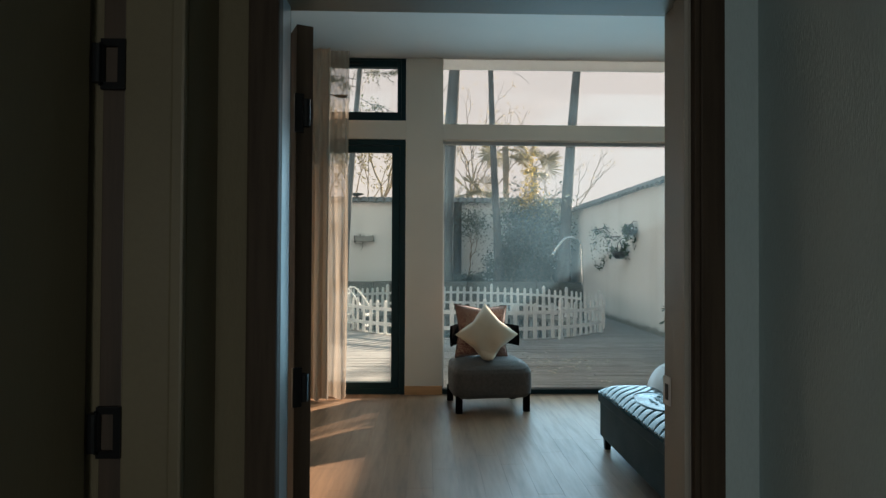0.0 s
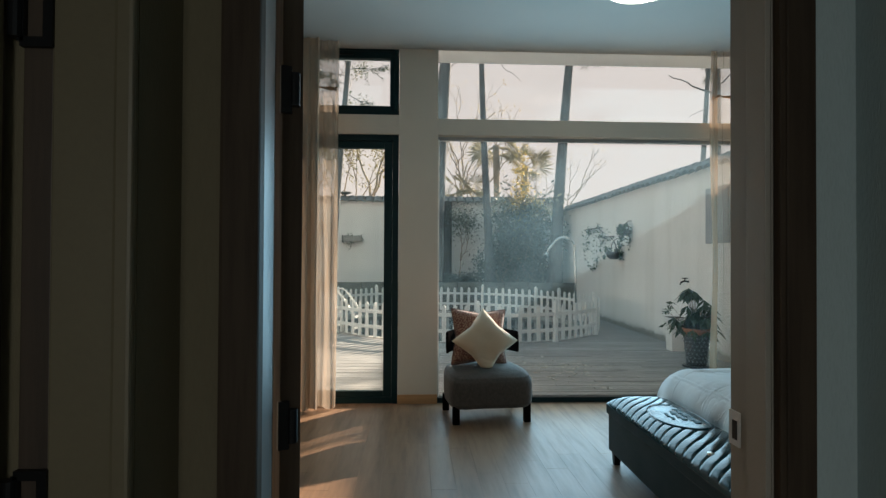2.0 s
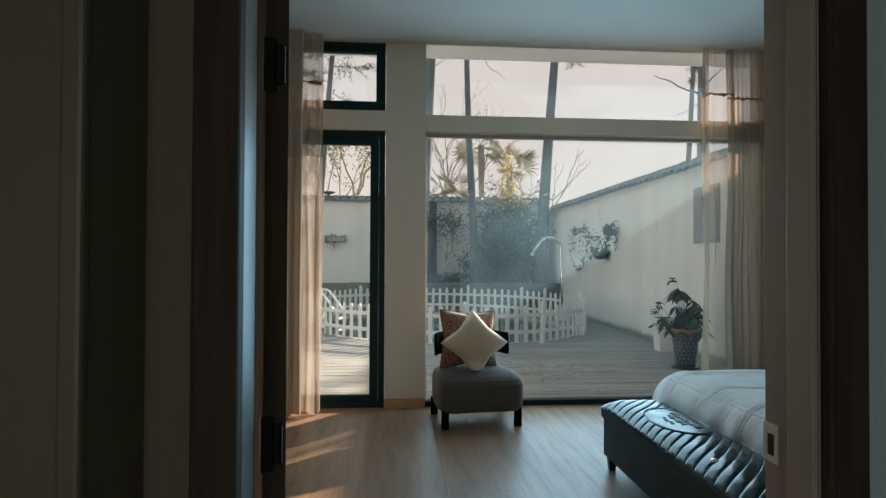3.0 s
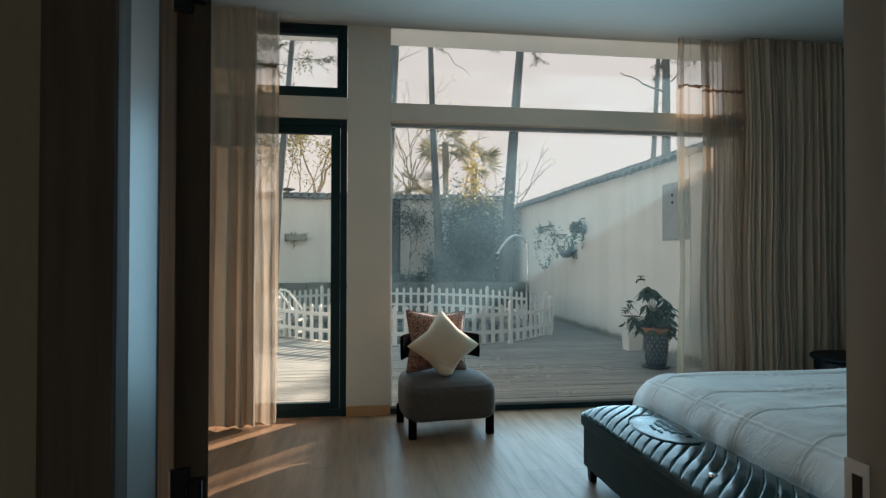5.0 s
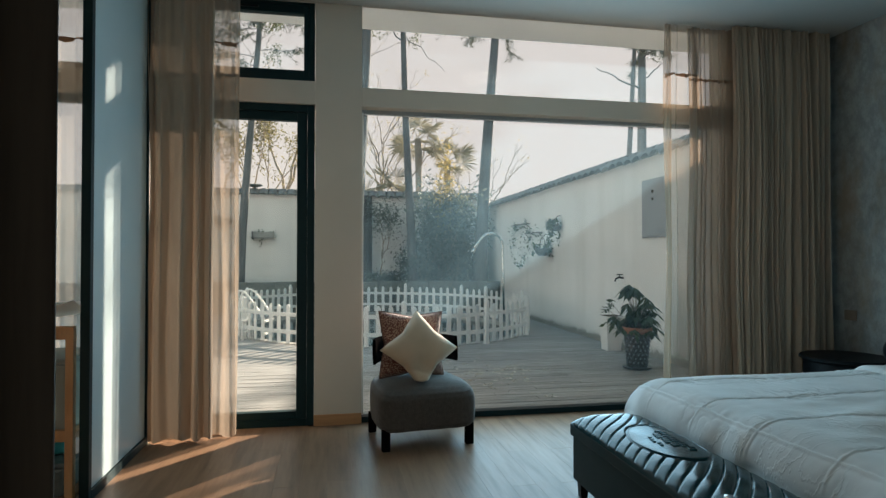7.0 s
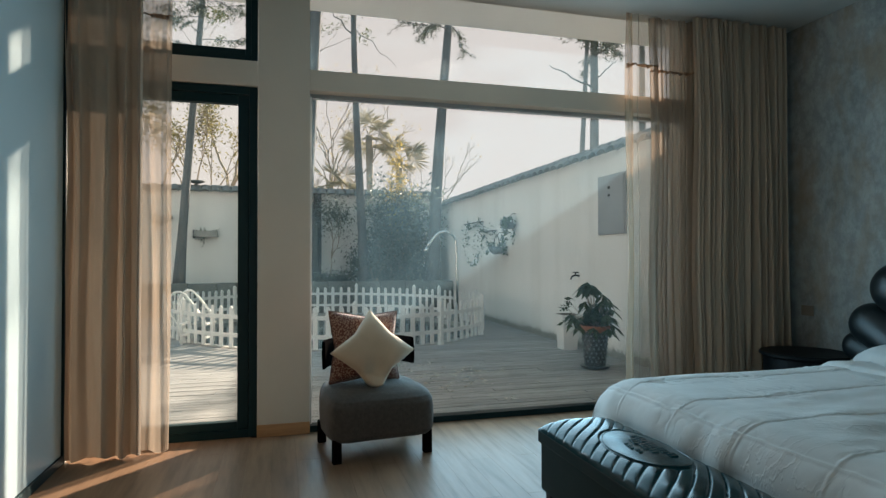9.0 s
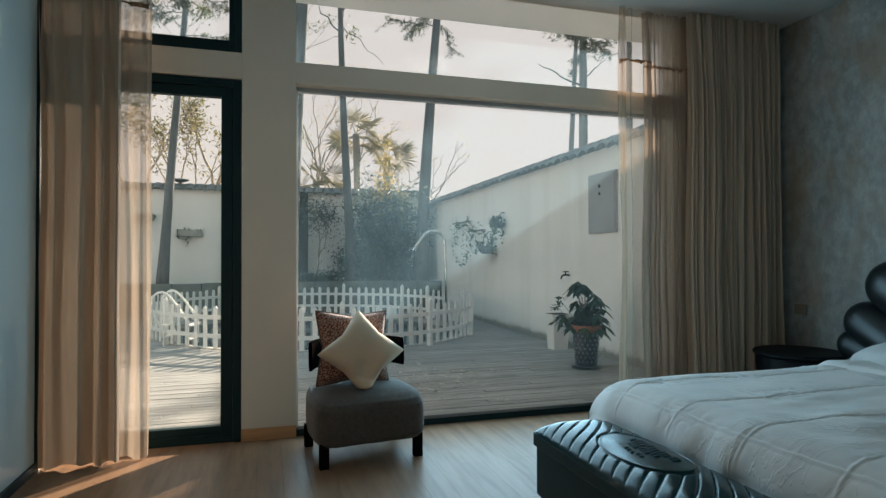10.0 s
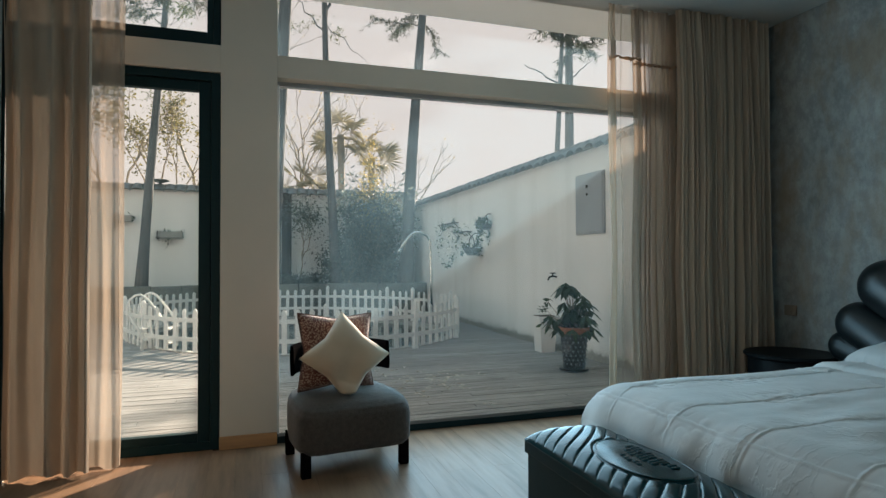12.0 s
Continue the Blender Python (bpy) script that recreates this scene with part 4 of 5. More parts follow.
# tile copings
tile = Geo().grid(lambda u, v: (-0.26 + 0.26 * u, 0.11 * math.cos(math.pi * v), -0.11 + 0.15 * u + 0.075 * math.sin(math.pi * v)), 2, 6)
tile.grid(lambda u, v: (0.26 - 0.26 * u, -0.11 * math.cos(math.pi * v), -0.11 + 0.15 * u + 0.075 * math.sin(math.pi * v)), 2, 6)
tile_me = tile.data("tile", M_TILE, True)
ridge_me = Geo().tube([(0, -0.118, 0.055), (0, 0.118, 0.055)], [0.06, 0.052], 10).data("ridge_tile", M_TILE, True)
ce = thing("wall_coping_east", "grey half-round clay tile coping with lichen", "wall coping", (WX + 0.12, 0, 2.70), kind="structure")
for k in range(48):
    y = FY + 0.5 + k * 0.232
    piece("tile", tile_me, ce, pose(0, y, random.uniform(-0.008, 0.008), 0, random.uniform(-2, 2), 0))
    piece("ridge_tile", ridge_me, ce, pose(0, y, random.uniform(-0.005, 0.008), random.uniform(-2, 2), 0, 0))
part("bed_course", B((-0.17, FY + 0.35, -0.05), (0.17, WY + 0.2, 0.0)), M_LIME, ce)
cb = thing("wall_coping_north", "grey half-round clay tile coping", "wall coping", (0, WY + 0.12, 2.94), kind="structure")
for k in range(56):
    x = WX - 0.1 - k * 0.232
    piece("tile", tile_me, cb, pose(x, 0, random.uniform(-0.008, 0.008), 0, random.uniform(-2, 2), 90))
    piece("ridge_tile", ridge_me, cb, pose(x, 0, random.uniform(-0.005, 0.008), random.uniform(-2, 2), 0, 90))
part("bed_course", B((-9.0, -0.17, -0.05), (WX, 0.17, 0.0)), M_LIME, cb)

# planting bed along the far wall
structure("planting_bed", B((-9.0, 15.72, -0.3), (WX, WY, 0.62)), M_SOIL, "dark soil with leaf litter in the raised bed", "planting bed")
ledge = thing("bed_edging", "dark mossy stone edging of the raised planting bed", "edging", kind="structure")
stone_me = B((-0.30, -0.11, -0.95), (0.30, 0.11, 0.0), 0.012).data("stone", M_STONE)
for k in range(21):
    piece("stone", stone_me, ledge, pose(WX - 0.32 - k * 0.61, 15.62 + random.uniform(-0.01, 0.01), 0.70 + random.uniform(-0.012, 0.012)))

# steel cabinet on the wall
cab = thing("meter_cabinet", "grey steel meter cabinet with two locks on the wall", "cabinet", (WX, 8.24, 1.95))
part("body", B((-0.026, -0.33, -0.39), (0.0, 0.33, 0.39), 0.006), M_STEELBOX, cab)
dr = part("door", B((-0.036, -0.305, -0.365), (-0.026, 0.305, 0.365), 0.004), M_STEELBOX, cab)
part("lock", Geo().tube([(-0.036, 0.03, 0.22), (-0.046, 0.03, 0.22)], 0.022, 16), M_BLACK, dr)
part("lock", Geo().tube([(-0.036, 0.03, 0.12), (-0.046, 0.03, 0.12)], 0.018, 16), M_BLACK, dr)


# ---- leaves, limbs ----
def leaves(g, centre, spread, n, size, rnd, flat=0.0, long=1.6):
    """n small folded leaves scattered round centre."""
    for _ in range(n):
        p = Vector([centre[i] + rnd.gauss(0, 1) * spread[i] for i in range(3)])
        d = Vector((rnd.uniform(-1, 1), rnd.uniform(-1, 1), rnd.uniform(-1, 0.6) * (1 - flat))).normalized()
        w = d.cross(Vector((rnd.uniform(-1, 1), rnd.uniform(-1, 1), 1))).normalized()
        s = size * rnd.uniform(0.6, 1.3)
        up = d.cross(w) * s * 0.12
        g.add([p, p + d * s * long * 0.5 + w * s * 0.32 + up, p + d * s * long, p + d * s * long * 0.5 - w * s * 0.32 + up], [(0, 1, 2), (0, 2, 3)])


def limb(g, a, b, r0, r1, rnd, wob=0.08, n=7, sides=7):
    a, b = Vector(a), Vector(b)
    L = (b - a).length
    pts = [a.lerp(b, i / n) + Vector([rnd.uniform(-1, 1) * wob * L * 0.3 * (0 < i < n) for _ in range(3)]) for i in range(n + 1)]
    g.tube(pts, [r0 + (r1 - r0) * i / n for i in range(n + 1)], sides)
    return pts


def tall_tree(name, label, base, lean, height, r, seed, crown="fir", crown_from=5.6, mat_=M_FIR, limbs=26, reach=2.0, sway=0.25):
    """A tall clear trunk with its branches high up."""
    rnd = random.Random(seed)
    th = thing(name, label, "tree", base)
    g = Geo()
    pts = []
    for i in range(15):
        t = i / 14
        pts.append((lean[0] * t + sway * 0.3 * math.sin(t * 5 + seed), lean[1] * t, height * t))
    g.tube(pts, [r * (1.25 - 0.3 * min(1, t * 8)) * (1 - 0.62 * t) for t in [i / 14 for i in range(15)]], 14)
    part("trunk", g, M_BARK, th, "", True)
    gb, gl = Geo(), Geo()
    for k in range(limbs):
        z = crown_from + (height - crown_from) * (k + rnd.random()) / limbs
        t = z / height
        p0 = Vector((lean[0] * t + sway * 0.3 * math.sin(t * 5 + seed), lean[1] * t, z))
        a = rnd.uniform(0, 2 * math.pi)
        L = reach * rnd.uniform(0.5, 1.0) * (1.0 - 0.5 * (z - crown_from) / max(0.1, height - crown_from))
        tip = p0 + Vector((math.cos(a) * L, math.sin(a) * L, rnd.uniform(-0.32, 0.12) * L))
        bp = limb(gb, p0, tip, r * 0.09, 0.004, rnd, 0.12)
        out = (tip - p0).normalized()
        for q in bp[2:]:
            for _ in range(4):
                side = Vector((-out.y, out.x, 0)) * rnd.uniform(-1, 1)
                s = q + (out * rnd.uniform(0.2, 0.9) + side * 0.8 + Vector((0, 0, rnd.uniform(-0.75, 0.05)))) * rnd.uniform(0.12, 0.24) * reach
                gb.tube([q, s], [0.006, 0.002], 4)
                if crown == "fir":
                    for k in range(5):
                        leaves(gl, q.lerp(s, 0.25 + 0.19 * k), (0.018, 0.018, 0.018), 4, 0.030, rnd, 0.1, 2.4)
                else:
                    leaves(gl, s, (0.18, 0.18, 0.13), 14, 0.055, rnd)
    part("branches", gb, M_BARK, th, "", True)
    part("crown", gl, mat_, th, "")
    return th


tall_tree("tree", "tall bare-stemmed fir beside the pool, dark furrowed bark", (0.37, 15.95, 0.6), (0.56, 0.0, 0), 9.5, 0.26, 1, crown_from=7.4, limbs=10, reach=1.4, sway=0.0)
slender = tall_tree("tree", "slender bare-stemmed fir in the planting bed", (1.92, 15.95, 0.6), (-0.32, 0.0, 0), 9.0, 0.125, 2, crown_from=7.3, limbs=8, reach=1.3, sway=0.1)
tall_tree("tree", "tall stout fir in the bed's corner", (3.64, 15.95, 0.6), (0.64, 0.0, 0), 9.4, 0.185, 3, crown_from=6.5, limbs=16, reach=1.9, sway=0.1)
tall_tree("tree", "tall leaning fir seen past the garden door", (-2.24, 15.95, 0.6), (0.62, 0.0, 0), 9.5, 0.115, 4, crown_from=5.0, limbs=22, reach=2.2, sway=0.1)
beyond = tall_tree("tree", "tall fir beyond the garden wall", (6.31, 12.6, -0.3), (0.02, 0, 0), 8.8, 0.135, 5, crown_from=5.7, limbs=26, reach=1.5, sway=0.06)
tall_tree("tree", "thin fir stem beyond the garden wall", (5.78, 12.6, -0.3), (0.54, 0, 0), 8.2, 0.078, 6, crown_from=6.4, limbs=7, reach=0.9, sway=0.06)
# this fir stays out of sight; added so its trunk shadow crosses the deck
tall_tree("tree", "unseen tall fir beyond the wall, placed to shade the deck", (17.2, 27.0, -0.3), (0.1, 0, 0), 17.5, 0.24, 8, crown_from=13.5, limbs=16, reach=2.2, sway=0.1)
rk = random.Random(77)
for owner, spec in ((slender, (((-0.20, 0, 6.0), (-1.15, 0.1, 7.2), 0.020), ((-0.22, 0, 6.5), (0.10, 0, 7.6), 0.045), ((-0.21, 0, 6.3), (0.85, 0.2, 5.5), 0.012), ((-0.23, 0, 6.8), (-0.75, 0, 7.9), 0.04))),
                    (beyond, (((-0.02, 0, 5.15), (-1.05, -0.1, 5.50), 0.022), ((-0.02, 0, 4.95), (-0.62, -0.1, 4.62), 0.009), ((0.03, 0, 5.3), (0.6, 0, 5.8), 0.018)))):
    g = Geo()
    for a, b, r in spec:
        limb(g, a, b, r, r * 0.35, rk, 0.10, 8, 6)
    part("branches", g, M_BARK, owner, "bare bent limbs", True)


def broad_tree(name, label, base, height, spread, seed, mat_, n_leaf=9, size=0.06, bark=M_TWIG, r=0.09, forks=5, leaf_from=5, wob=0.16):
    """A forked, spreading tree with thin twigs."""
    rnd = random.Random(seed)
    th = thing(name, label, "tree", base)
    g, gl = Geo(), Geo()

    def grow(p, d, L, rad, depth):
        q = p + d * L
        limb(g, p, q, rad, rad * 0.62, rnd, wob, 5, 7 if depth < 2 else 5)
        if depth >= leaf_from:
            leaves(gl, q, (0.16, 0.16, 0.16), n_leaf, size, rnd)
        if depth >= forks:
            return
        for _ in range(2 if depth else 3):
            nd = (d + Vector((rnd.uniform(-1, 1), rnd.uniform(-1, 1), rnd.uniform(-0.15, 0.7))) * spread).normalized()
            grow(q, nd, L * rnd.uniform(0.62, 0.85), rad * 0.62, depth + 1)
    grow(Vector((0, 0, 0)), Vector((0.05, 0, 1)), height * 0.34, r, 0)
    part("trunk", g, bark, th, "", True)
    part("crown", gl, mat_, th, "")
    return th


broad_tree("tree", "leafy camphor tree behind the garden wall", (-2.45, 20.5, -0.3), 6.2, 0.55, 11, M_LEAFO, 30, 0.075, M_TWIG, 0.075, leaf_from=2, wob=0.08)
broad_tree("tree", "spreading leafy tree behind the garden wall", (-3.4, 20.0, -0.3), 6.6, 0.7, 12, M_LEAFG, 26, 0.06, M_TWIG, 0.07)
broad_tree("tree", "dense leafy tree high behind the garden wall", (-1.9, 22.5, -0.3), 11.0, 0.6, 13, M_LEAFG, 44, 0.08, M_TWIG, 0.08)
broad_tree("tree", "sparse winter tree with pale twigs behind the wall", (1.45, 19.5, -0.3), 6.0, 0.75, 14, M_LEAFY, 7, 0.042, M_TWIG, 0.075, leaf_from=3)
broad_tree("tree", "sparse winter tree with pale twigs behind the wall", (4.3, 19.8, -0.3), 5.0, 0.7, 15, M_LEAFY, 2, 0.05, M_TWIG, 0.07)
broad_tree("tree", "sparse winter tree with yellowing leaves behind the wall", (0.75, 19.0, -0.3), 6.4, 0.7, 18, M_LEAFY, 5, 0.045, M_TWIG, 0.06, leaf_from=3)
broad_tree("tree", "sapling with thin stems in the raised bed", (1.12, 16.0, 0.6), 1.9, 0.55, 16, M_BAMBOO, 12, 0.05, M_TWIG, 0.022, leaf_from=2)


def palm(name, label, base, height, fans, size, seed):
    rnd = random.Random(seed)
    th = thing(name, label, "palm", base)
    part("trunk", Geo().tube([(0, 0, 0), (0.04, 0, height * 0.5), (0.0, 0, height)], [0.10, 0.085, 0.11], 12), M_TWIG, th, "", True)
    for k in range(fans):
        a, e = 2 * math.pi * k * 0.382 + rnd.uniform(-0.2, 0.2), rnd.uniform(-0.7, 1.2)
        d = Vector((math.cos(a) * math.cos(e), math.sin(a) * math.cos(e), math.sin(e)))
        c = Vector((0, 0, height)) + d * size * 0.75
        g = Geo().tube([(0, 0, height - 0.05), c], [0.014, 0.008], 5)
        w = Matrix.Rotation(rnd.uniform(-1.2, 1.2), 3, d) @ d.cross(Vector((0, 0, 1))).normalized()
        for j in range(38):
            b = radians(-125 + 250 * j / 37)
            tip = c + (d * math.cos(b) + w * math.sin(b)) * size * rnd.uniform(0.65, 0.85) + Vector((0, 0, -0.22 * size * rnd.random()))
            mid = c.lerp(tip, 0.5) + Vector((0, 0, 0.03))
            n = (tip - c).cross(Vector((0.1, 0.2, 1))).normalized() * size * 0.0105
            g.add([c, mid + n, tip, mid - n], [(0, 1, 2), (0, 2, 3)])
        part("frond", g, M_PALM, th)
    return th


palm("palm", "windmill palm with sunlit fan fronds behind the wall", (2.50, 19.0, -0.3), 5.2, 10, 0.70, 31)
palm("palm", "windmill palm with fan fronds behind the wall", (1.30, 18.4, -0.3), 3.7, 9, 0.70, 32)
palm("palm", "windmill palm with fan fronds behind the wall", (3.45, 19.2, -0.3), 4.6, 9, 0.70, 33)


def shrub(name, label, base, wide, deep, high, n, size, mat_, seed, canes=12):
    """Canes with clumps of leaves at many heights."""
    rnd = random.Random(seed)
    th = thing(name, label, "shrub", base)
    g, gl = Geo(), Geo()
    for k in range(canes):
        a = rnd.uniform(0, 2 * math.pi)
        foot = Vector((math.cos(a) * wide * 0.3 * rnd.random(), math.sin(a) * deep * 0.3 * rnd.random(), 0))
        top = foot + Vector((rnd.gauss(0, wide * 0.32), rnd.gauss(0, deep * 0.3), high * rnd.uniform(0.5, 1.0)))
        pts = limb(g, foot, top, 0.013, 0.003, rnd, 0.10, 8, 5)
        for q in pts[1:]:
            leaves(gl, q, (wide * 0.13, deep * 0.13, high * 0.05), n, size, rnd)
    part("canes", g, M_TWIG, th, "", True)
    part("foliage", gl, mat_, th)
    return th


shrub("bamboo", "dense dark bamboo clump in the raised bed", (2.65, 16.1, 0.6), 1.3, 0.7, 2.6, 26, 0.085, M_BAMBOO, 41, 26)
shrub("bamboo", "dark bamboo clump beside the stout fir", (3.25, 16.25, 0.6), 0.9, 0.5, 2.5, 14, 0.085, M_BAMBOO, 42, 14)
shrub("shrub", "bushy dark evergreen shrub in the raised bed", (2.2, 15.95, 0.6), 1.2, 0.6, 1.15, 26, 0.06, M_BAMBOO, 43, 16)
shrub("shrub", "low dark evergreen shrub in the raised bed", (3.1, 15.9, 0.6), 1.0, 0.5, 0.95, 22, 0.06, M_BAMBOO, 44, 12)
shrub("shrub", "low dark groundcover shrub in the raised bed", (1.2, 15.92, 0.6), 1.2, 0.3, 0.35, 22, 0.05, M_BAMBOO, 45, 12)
shrub("shrub", "tall shrub with yellow sunlit leaves over the wall", (2.80, 16.25, 0.6), 0.60, 0.3, 3.5, 42, 0.06, M_LEAFY, 46, 9)
shrub("shrub", "tall evergreen shrub rising over the wall", (3.0, 17.6, -0.3), 0.9, 0.5, 4.3, 14, 0.07, M_LEAFG, 47, 10)

gp = thing("timber_post", "dark tarred timber post against the far wall", "post", (0.84, WY - 0.08, 0.60))
part("post", B((-0.115, -0.07, 0.0), (0.03, 0.06, 2.30), 0.01), M_POSTWOOD, gp)
part("plank", B((0.035, -0.05, 0.0), (0.115, 0.04, 2.28), 0.008), M_POSTWOOD, gp)
gl_ = thing("wall_lantern", "small flat lantern on the wall's coping", "lantern", (-2.02, WY + 0.12, 2.99))
part("stem", Geo().tube([(0, 0, 0), (0, 0, 0.10)], 0.03, 8), M_STONE, gl_)
part("cap", Geo().lathe([(0.05, 0.08), (0.20, 0.13), (0.20, 0.15), (0.03, 0.18)]), M_STONE, gl_)


# ---- planters on the walls ----
def wall_planter(label, at, turn, w, seed, trail):
    rnd = random.Random(seed)
    th = thing("wall_planter", label, "planter", at, turn, group="wall planters")
    part("trough", B((-w / 2, -0.16, -0.09), (w / 2, 0.0, 0.06), 0.012), M_TROUGH, th)
    part("bracket", B((-w / 2 - 0.015, -0.17, -0.12), (-w / 2, 0.0, 0.08), 0.003), M_BLACK, th)
    g = Geo()
    for _ in range(trail):
        x, L = rnd.uniform(-w / 2, w / 2), rnd.uniform(0.1, 0.45)
        for k in range(7):
            leaves(g, (x + rnd.gauss(0, 0.02), -0.10, 0.08 - L * k / 6), (0.03, 0.03, 0.02), 4, 0.04, rnd)
    part("plants", g, M_POTLEAF, th)


wall_planter("grey wall trough with withered trailing plants", (-1.78, WY, 1.86), 0, 0.52, 51, 5)
wall_planter("grey wall trough with sparse plants", (-2.75, WY, 2.22), 0, 0.35, 52, 2)


def hanging_basket(label, at, r, seed, trail, arc):
    """A wire basket on a bracket with trailing plants."""
    rnd = random.Random(seed)
    th = thing("hanging_basket", label, "planter", at, group="hanging baskets")
    part("basket", Geo().lathe([(r * 0.45, -r * 0.95), (r * 0.85, -r * 0.6), (r, 0.0), (r * 0.94, 0.0)], (-r, 0), 18), M_POT, th, "", True)
    part("handle", Geo().tube([(-r, r * math.cos(a), r * 1.35 * math.sin(a)) for a in [math.pi * k / 12 for k in range(13)]], 0.009, 6, False), M_BLACK, th, "", True)
    part("hook", Geo().tube([(0, 0, r * 1.75), (-r * 0.6, 0, r * 1.75), (-r, 0, r * 1.35)], 0.008, 6), M_BLACK, th)
    g = Geo()
    for _ in range(trail):
        a, L = rnd.uniform(0, 2 * math.pi), rnd.uniform(0.15, arc)
        for k in range(9):
            s = k / 8
            leaves(g, (-r + r * math.cos(a) * (0.8 + 0.4 * s), r * math.sin(a) * (0.8 + 0.5 * s), 0.05 + 0.10 * math.sin(s * 3) - L * s), (0.025, 0.025, 0.02), 3, 0.055, rnd)
    part("plants", g, M_POTLEAF, th)



def wall_shelf(label, y0, y1, z, trails, seed, garland=False):
    """A thin shelf on the east wall, with plants that hang from it: trails of (y, length, width, leaves)."""
    rnd = random.Random(seed)
    th = thing("wall_shelf", label, "planter", (WX, 0, z), group="wall planters")
    part("board", B((-0.10, y0, -0.006), (-0.002, y1, 0.006), 0.002), M_BLACK, th)
    for y in (y0 + 0.03, y1 - 0.03):
        part("bracket", Geo().tube([(-0.004, y, -0.16), (-0.012, y, -0.09), (-0.09, y, -0.012)], 0.006, 6), M_BLACK, th)
    g = Geo()
    for y, L, w, n in trails:
        for _ in range(n):
            s, k = rnd.random() ** 0.8, rnd.uniform(-1, 1)
            leaves(g, (-0.09 + rnd.uniform(-0.05, 0.05), y + w * k * (1 - 0.55 * s), 0.10 - L * s), (0.02, 0.025, 0.03), 3, 0.045, rnd)
    if garland:
        for k in range(34):
            q = k / 33
            leaves(g, (-0.07, y1 - 0.05 - (y1 - y0) * 0.85 * q, -0.42 - 0.50 * math.sin(math.pi * (0.15 + 0.7 * q))), (0.01, 0.02, 0.02), 2, 0.045, rnd)
    part("plants", g, M_POTLEAF, th)


wall_shelf("black wall shelf with creepers hanging from both ends", 13.25, 14.35, 2.02, ((14.25, 0.62, 0.22, 26), (13.95, 0.20, 0.30, 12), (13.32, 0.24, 0.05, 8), (13.55, 0.95, 0.07, 13)), 61, True)
wall_shelf("small black wall shelf with drooping withered plants", 12.48, 13.35, 1.80, ((13.22, 0.58, 0.10, 16), (12.98, 0.36, 0.06, 9), (12.52, 0.26, 0.04, 6), (13.1, 0.12, 0.14, 7)), 62)
hanging_basket("dark wicker basket hung on the garden wall", (WX, 12.10, 1.47), 0.155, 63, 4, 0.20)
hanging_basket("wire basket with drooping fern on the garden wall", (WX, 11.52, 1.88), 0.105, 64, 11, 0.36)

# ---- pots ----
rp = random.Random(7)
pot = thing("potted_plant", "glossy-leaved plant in a studded dark pot on saucer", "potted plant", (3.50, 7.66, -0.03))
body = part("pot", Geo().lathe([(0.13, 0.02), (0.145, 0.03), (0.19, 0.40), (0.185, 0.40)], sides=36), M_POT, pot, "dark glazed pot", True)
part("saucer", Geo().lathe([(0.16, 0.0), (0.20, 0.012), (0.205, 0.03), (0.19, 0.03)]), M_POT, pot)
part("rim", Geo().lathe([(0.19, 0.385), (0.212, 0.40), (0.215, 0.45), (0.195, 0.455), (0.18, 0.42)], sides=36), M_TERRA, pot, "terracotta rim", True)
part("soil", Geo().lathe([(0.18, 0.40), (0.18, 0.42), (0.01, 0.43)]), M_SOIL, pot)
for i in range(7):
    for k in range(16):
        a = 2 * math.pi * (k + 0.5 * (i % 2)) / 16
        z = 0.08 + i * 0.045
        r = 0.135 + 0.055 * z / 0.42 + 0.012
        if math.sin(a) < 0.35:
            part("stud", Geo().lathe([(0.013, -0.006), (0.010, 0.003), (0.002, 0.006)], (0, 0), 6), M_POTSTUD, body).matrix_basis = pose(r * math.cos(a), r * math.sin(a), z) @ Matrix.Rotation(a, 4, "Z") @ Matrix.Rotation(radians(82), 4, "Y")
gs, gf = Geo(), Geo()
for k in range(58):
    a, e = rp.uniform(0, 2 * math.pi), rp.uniform(0.0, 1.4)
    L = rp.uniform(0.14, 0.44) * (1.0 - 0.22 * math.cos(a))
    tip = Vector((math.cos(a) * math.cos(e) * L, math.sin(a) * math.cos(e) * L, 0.42 + math.sin(e) * L))
    gs.tube([(0, 0, 0.40), tip * 0.6 + Vector((0, 0, 0.42 * 0.4 + 0.03)), tip], [0.007, 0.005, 0.003], 5)
    for j in range(7):
        b = 2 * math.pi * j / 7
        d = Vector((math.cos(b), math.sin(b), -0.55 + rp.uniform(-0.2, 0.2))).normalized()
        w = d.cross(Vector((0, 0, 1))).normalized() * rp.uniform(0.026, 0.046)
        l = rp.uniform(0.10, 0.23)
        gf.add([tip, tip + d * l * 0.55 + w, tip + d * l + Vector((0, 0, -0.02)), tip + d * l * 0.55 - w], [(0, 1, 2), (0, 2, 3)])
for dz, dx in ((0.72, -0.40), (0.66, -0.46), (0.50, -0.44)):
    leaves(gf, (dx, 0, dz), (0.03, 0.03, 0.015), 9, 0.06, rp, 0.5)
    gs.tube([(0, 0, 0.42), (dx * 0.5, 0, dz * 0.75), (dx, 0, dz)], [0.006, 0.004, 0.003], 5)
part("stems", gs, M_TWIG, pot, "", True)
part("leaves", gf, M_POTLEAF, pot, "glossy lobed leaves")
pot.scale = (0.82, 0.82, 1.10)
wp = thing("flower_box", "tall white tapered planter standing by the wall", "planter", (3.86, 9.05, -0.03))
part("body", Geo().tube([(0, 0, 0.0), (0, 0, 0.03), (0, 0, 0.44)], [0.145, 0.145, 0.175], 4), M_WHITE_METAL, wp)
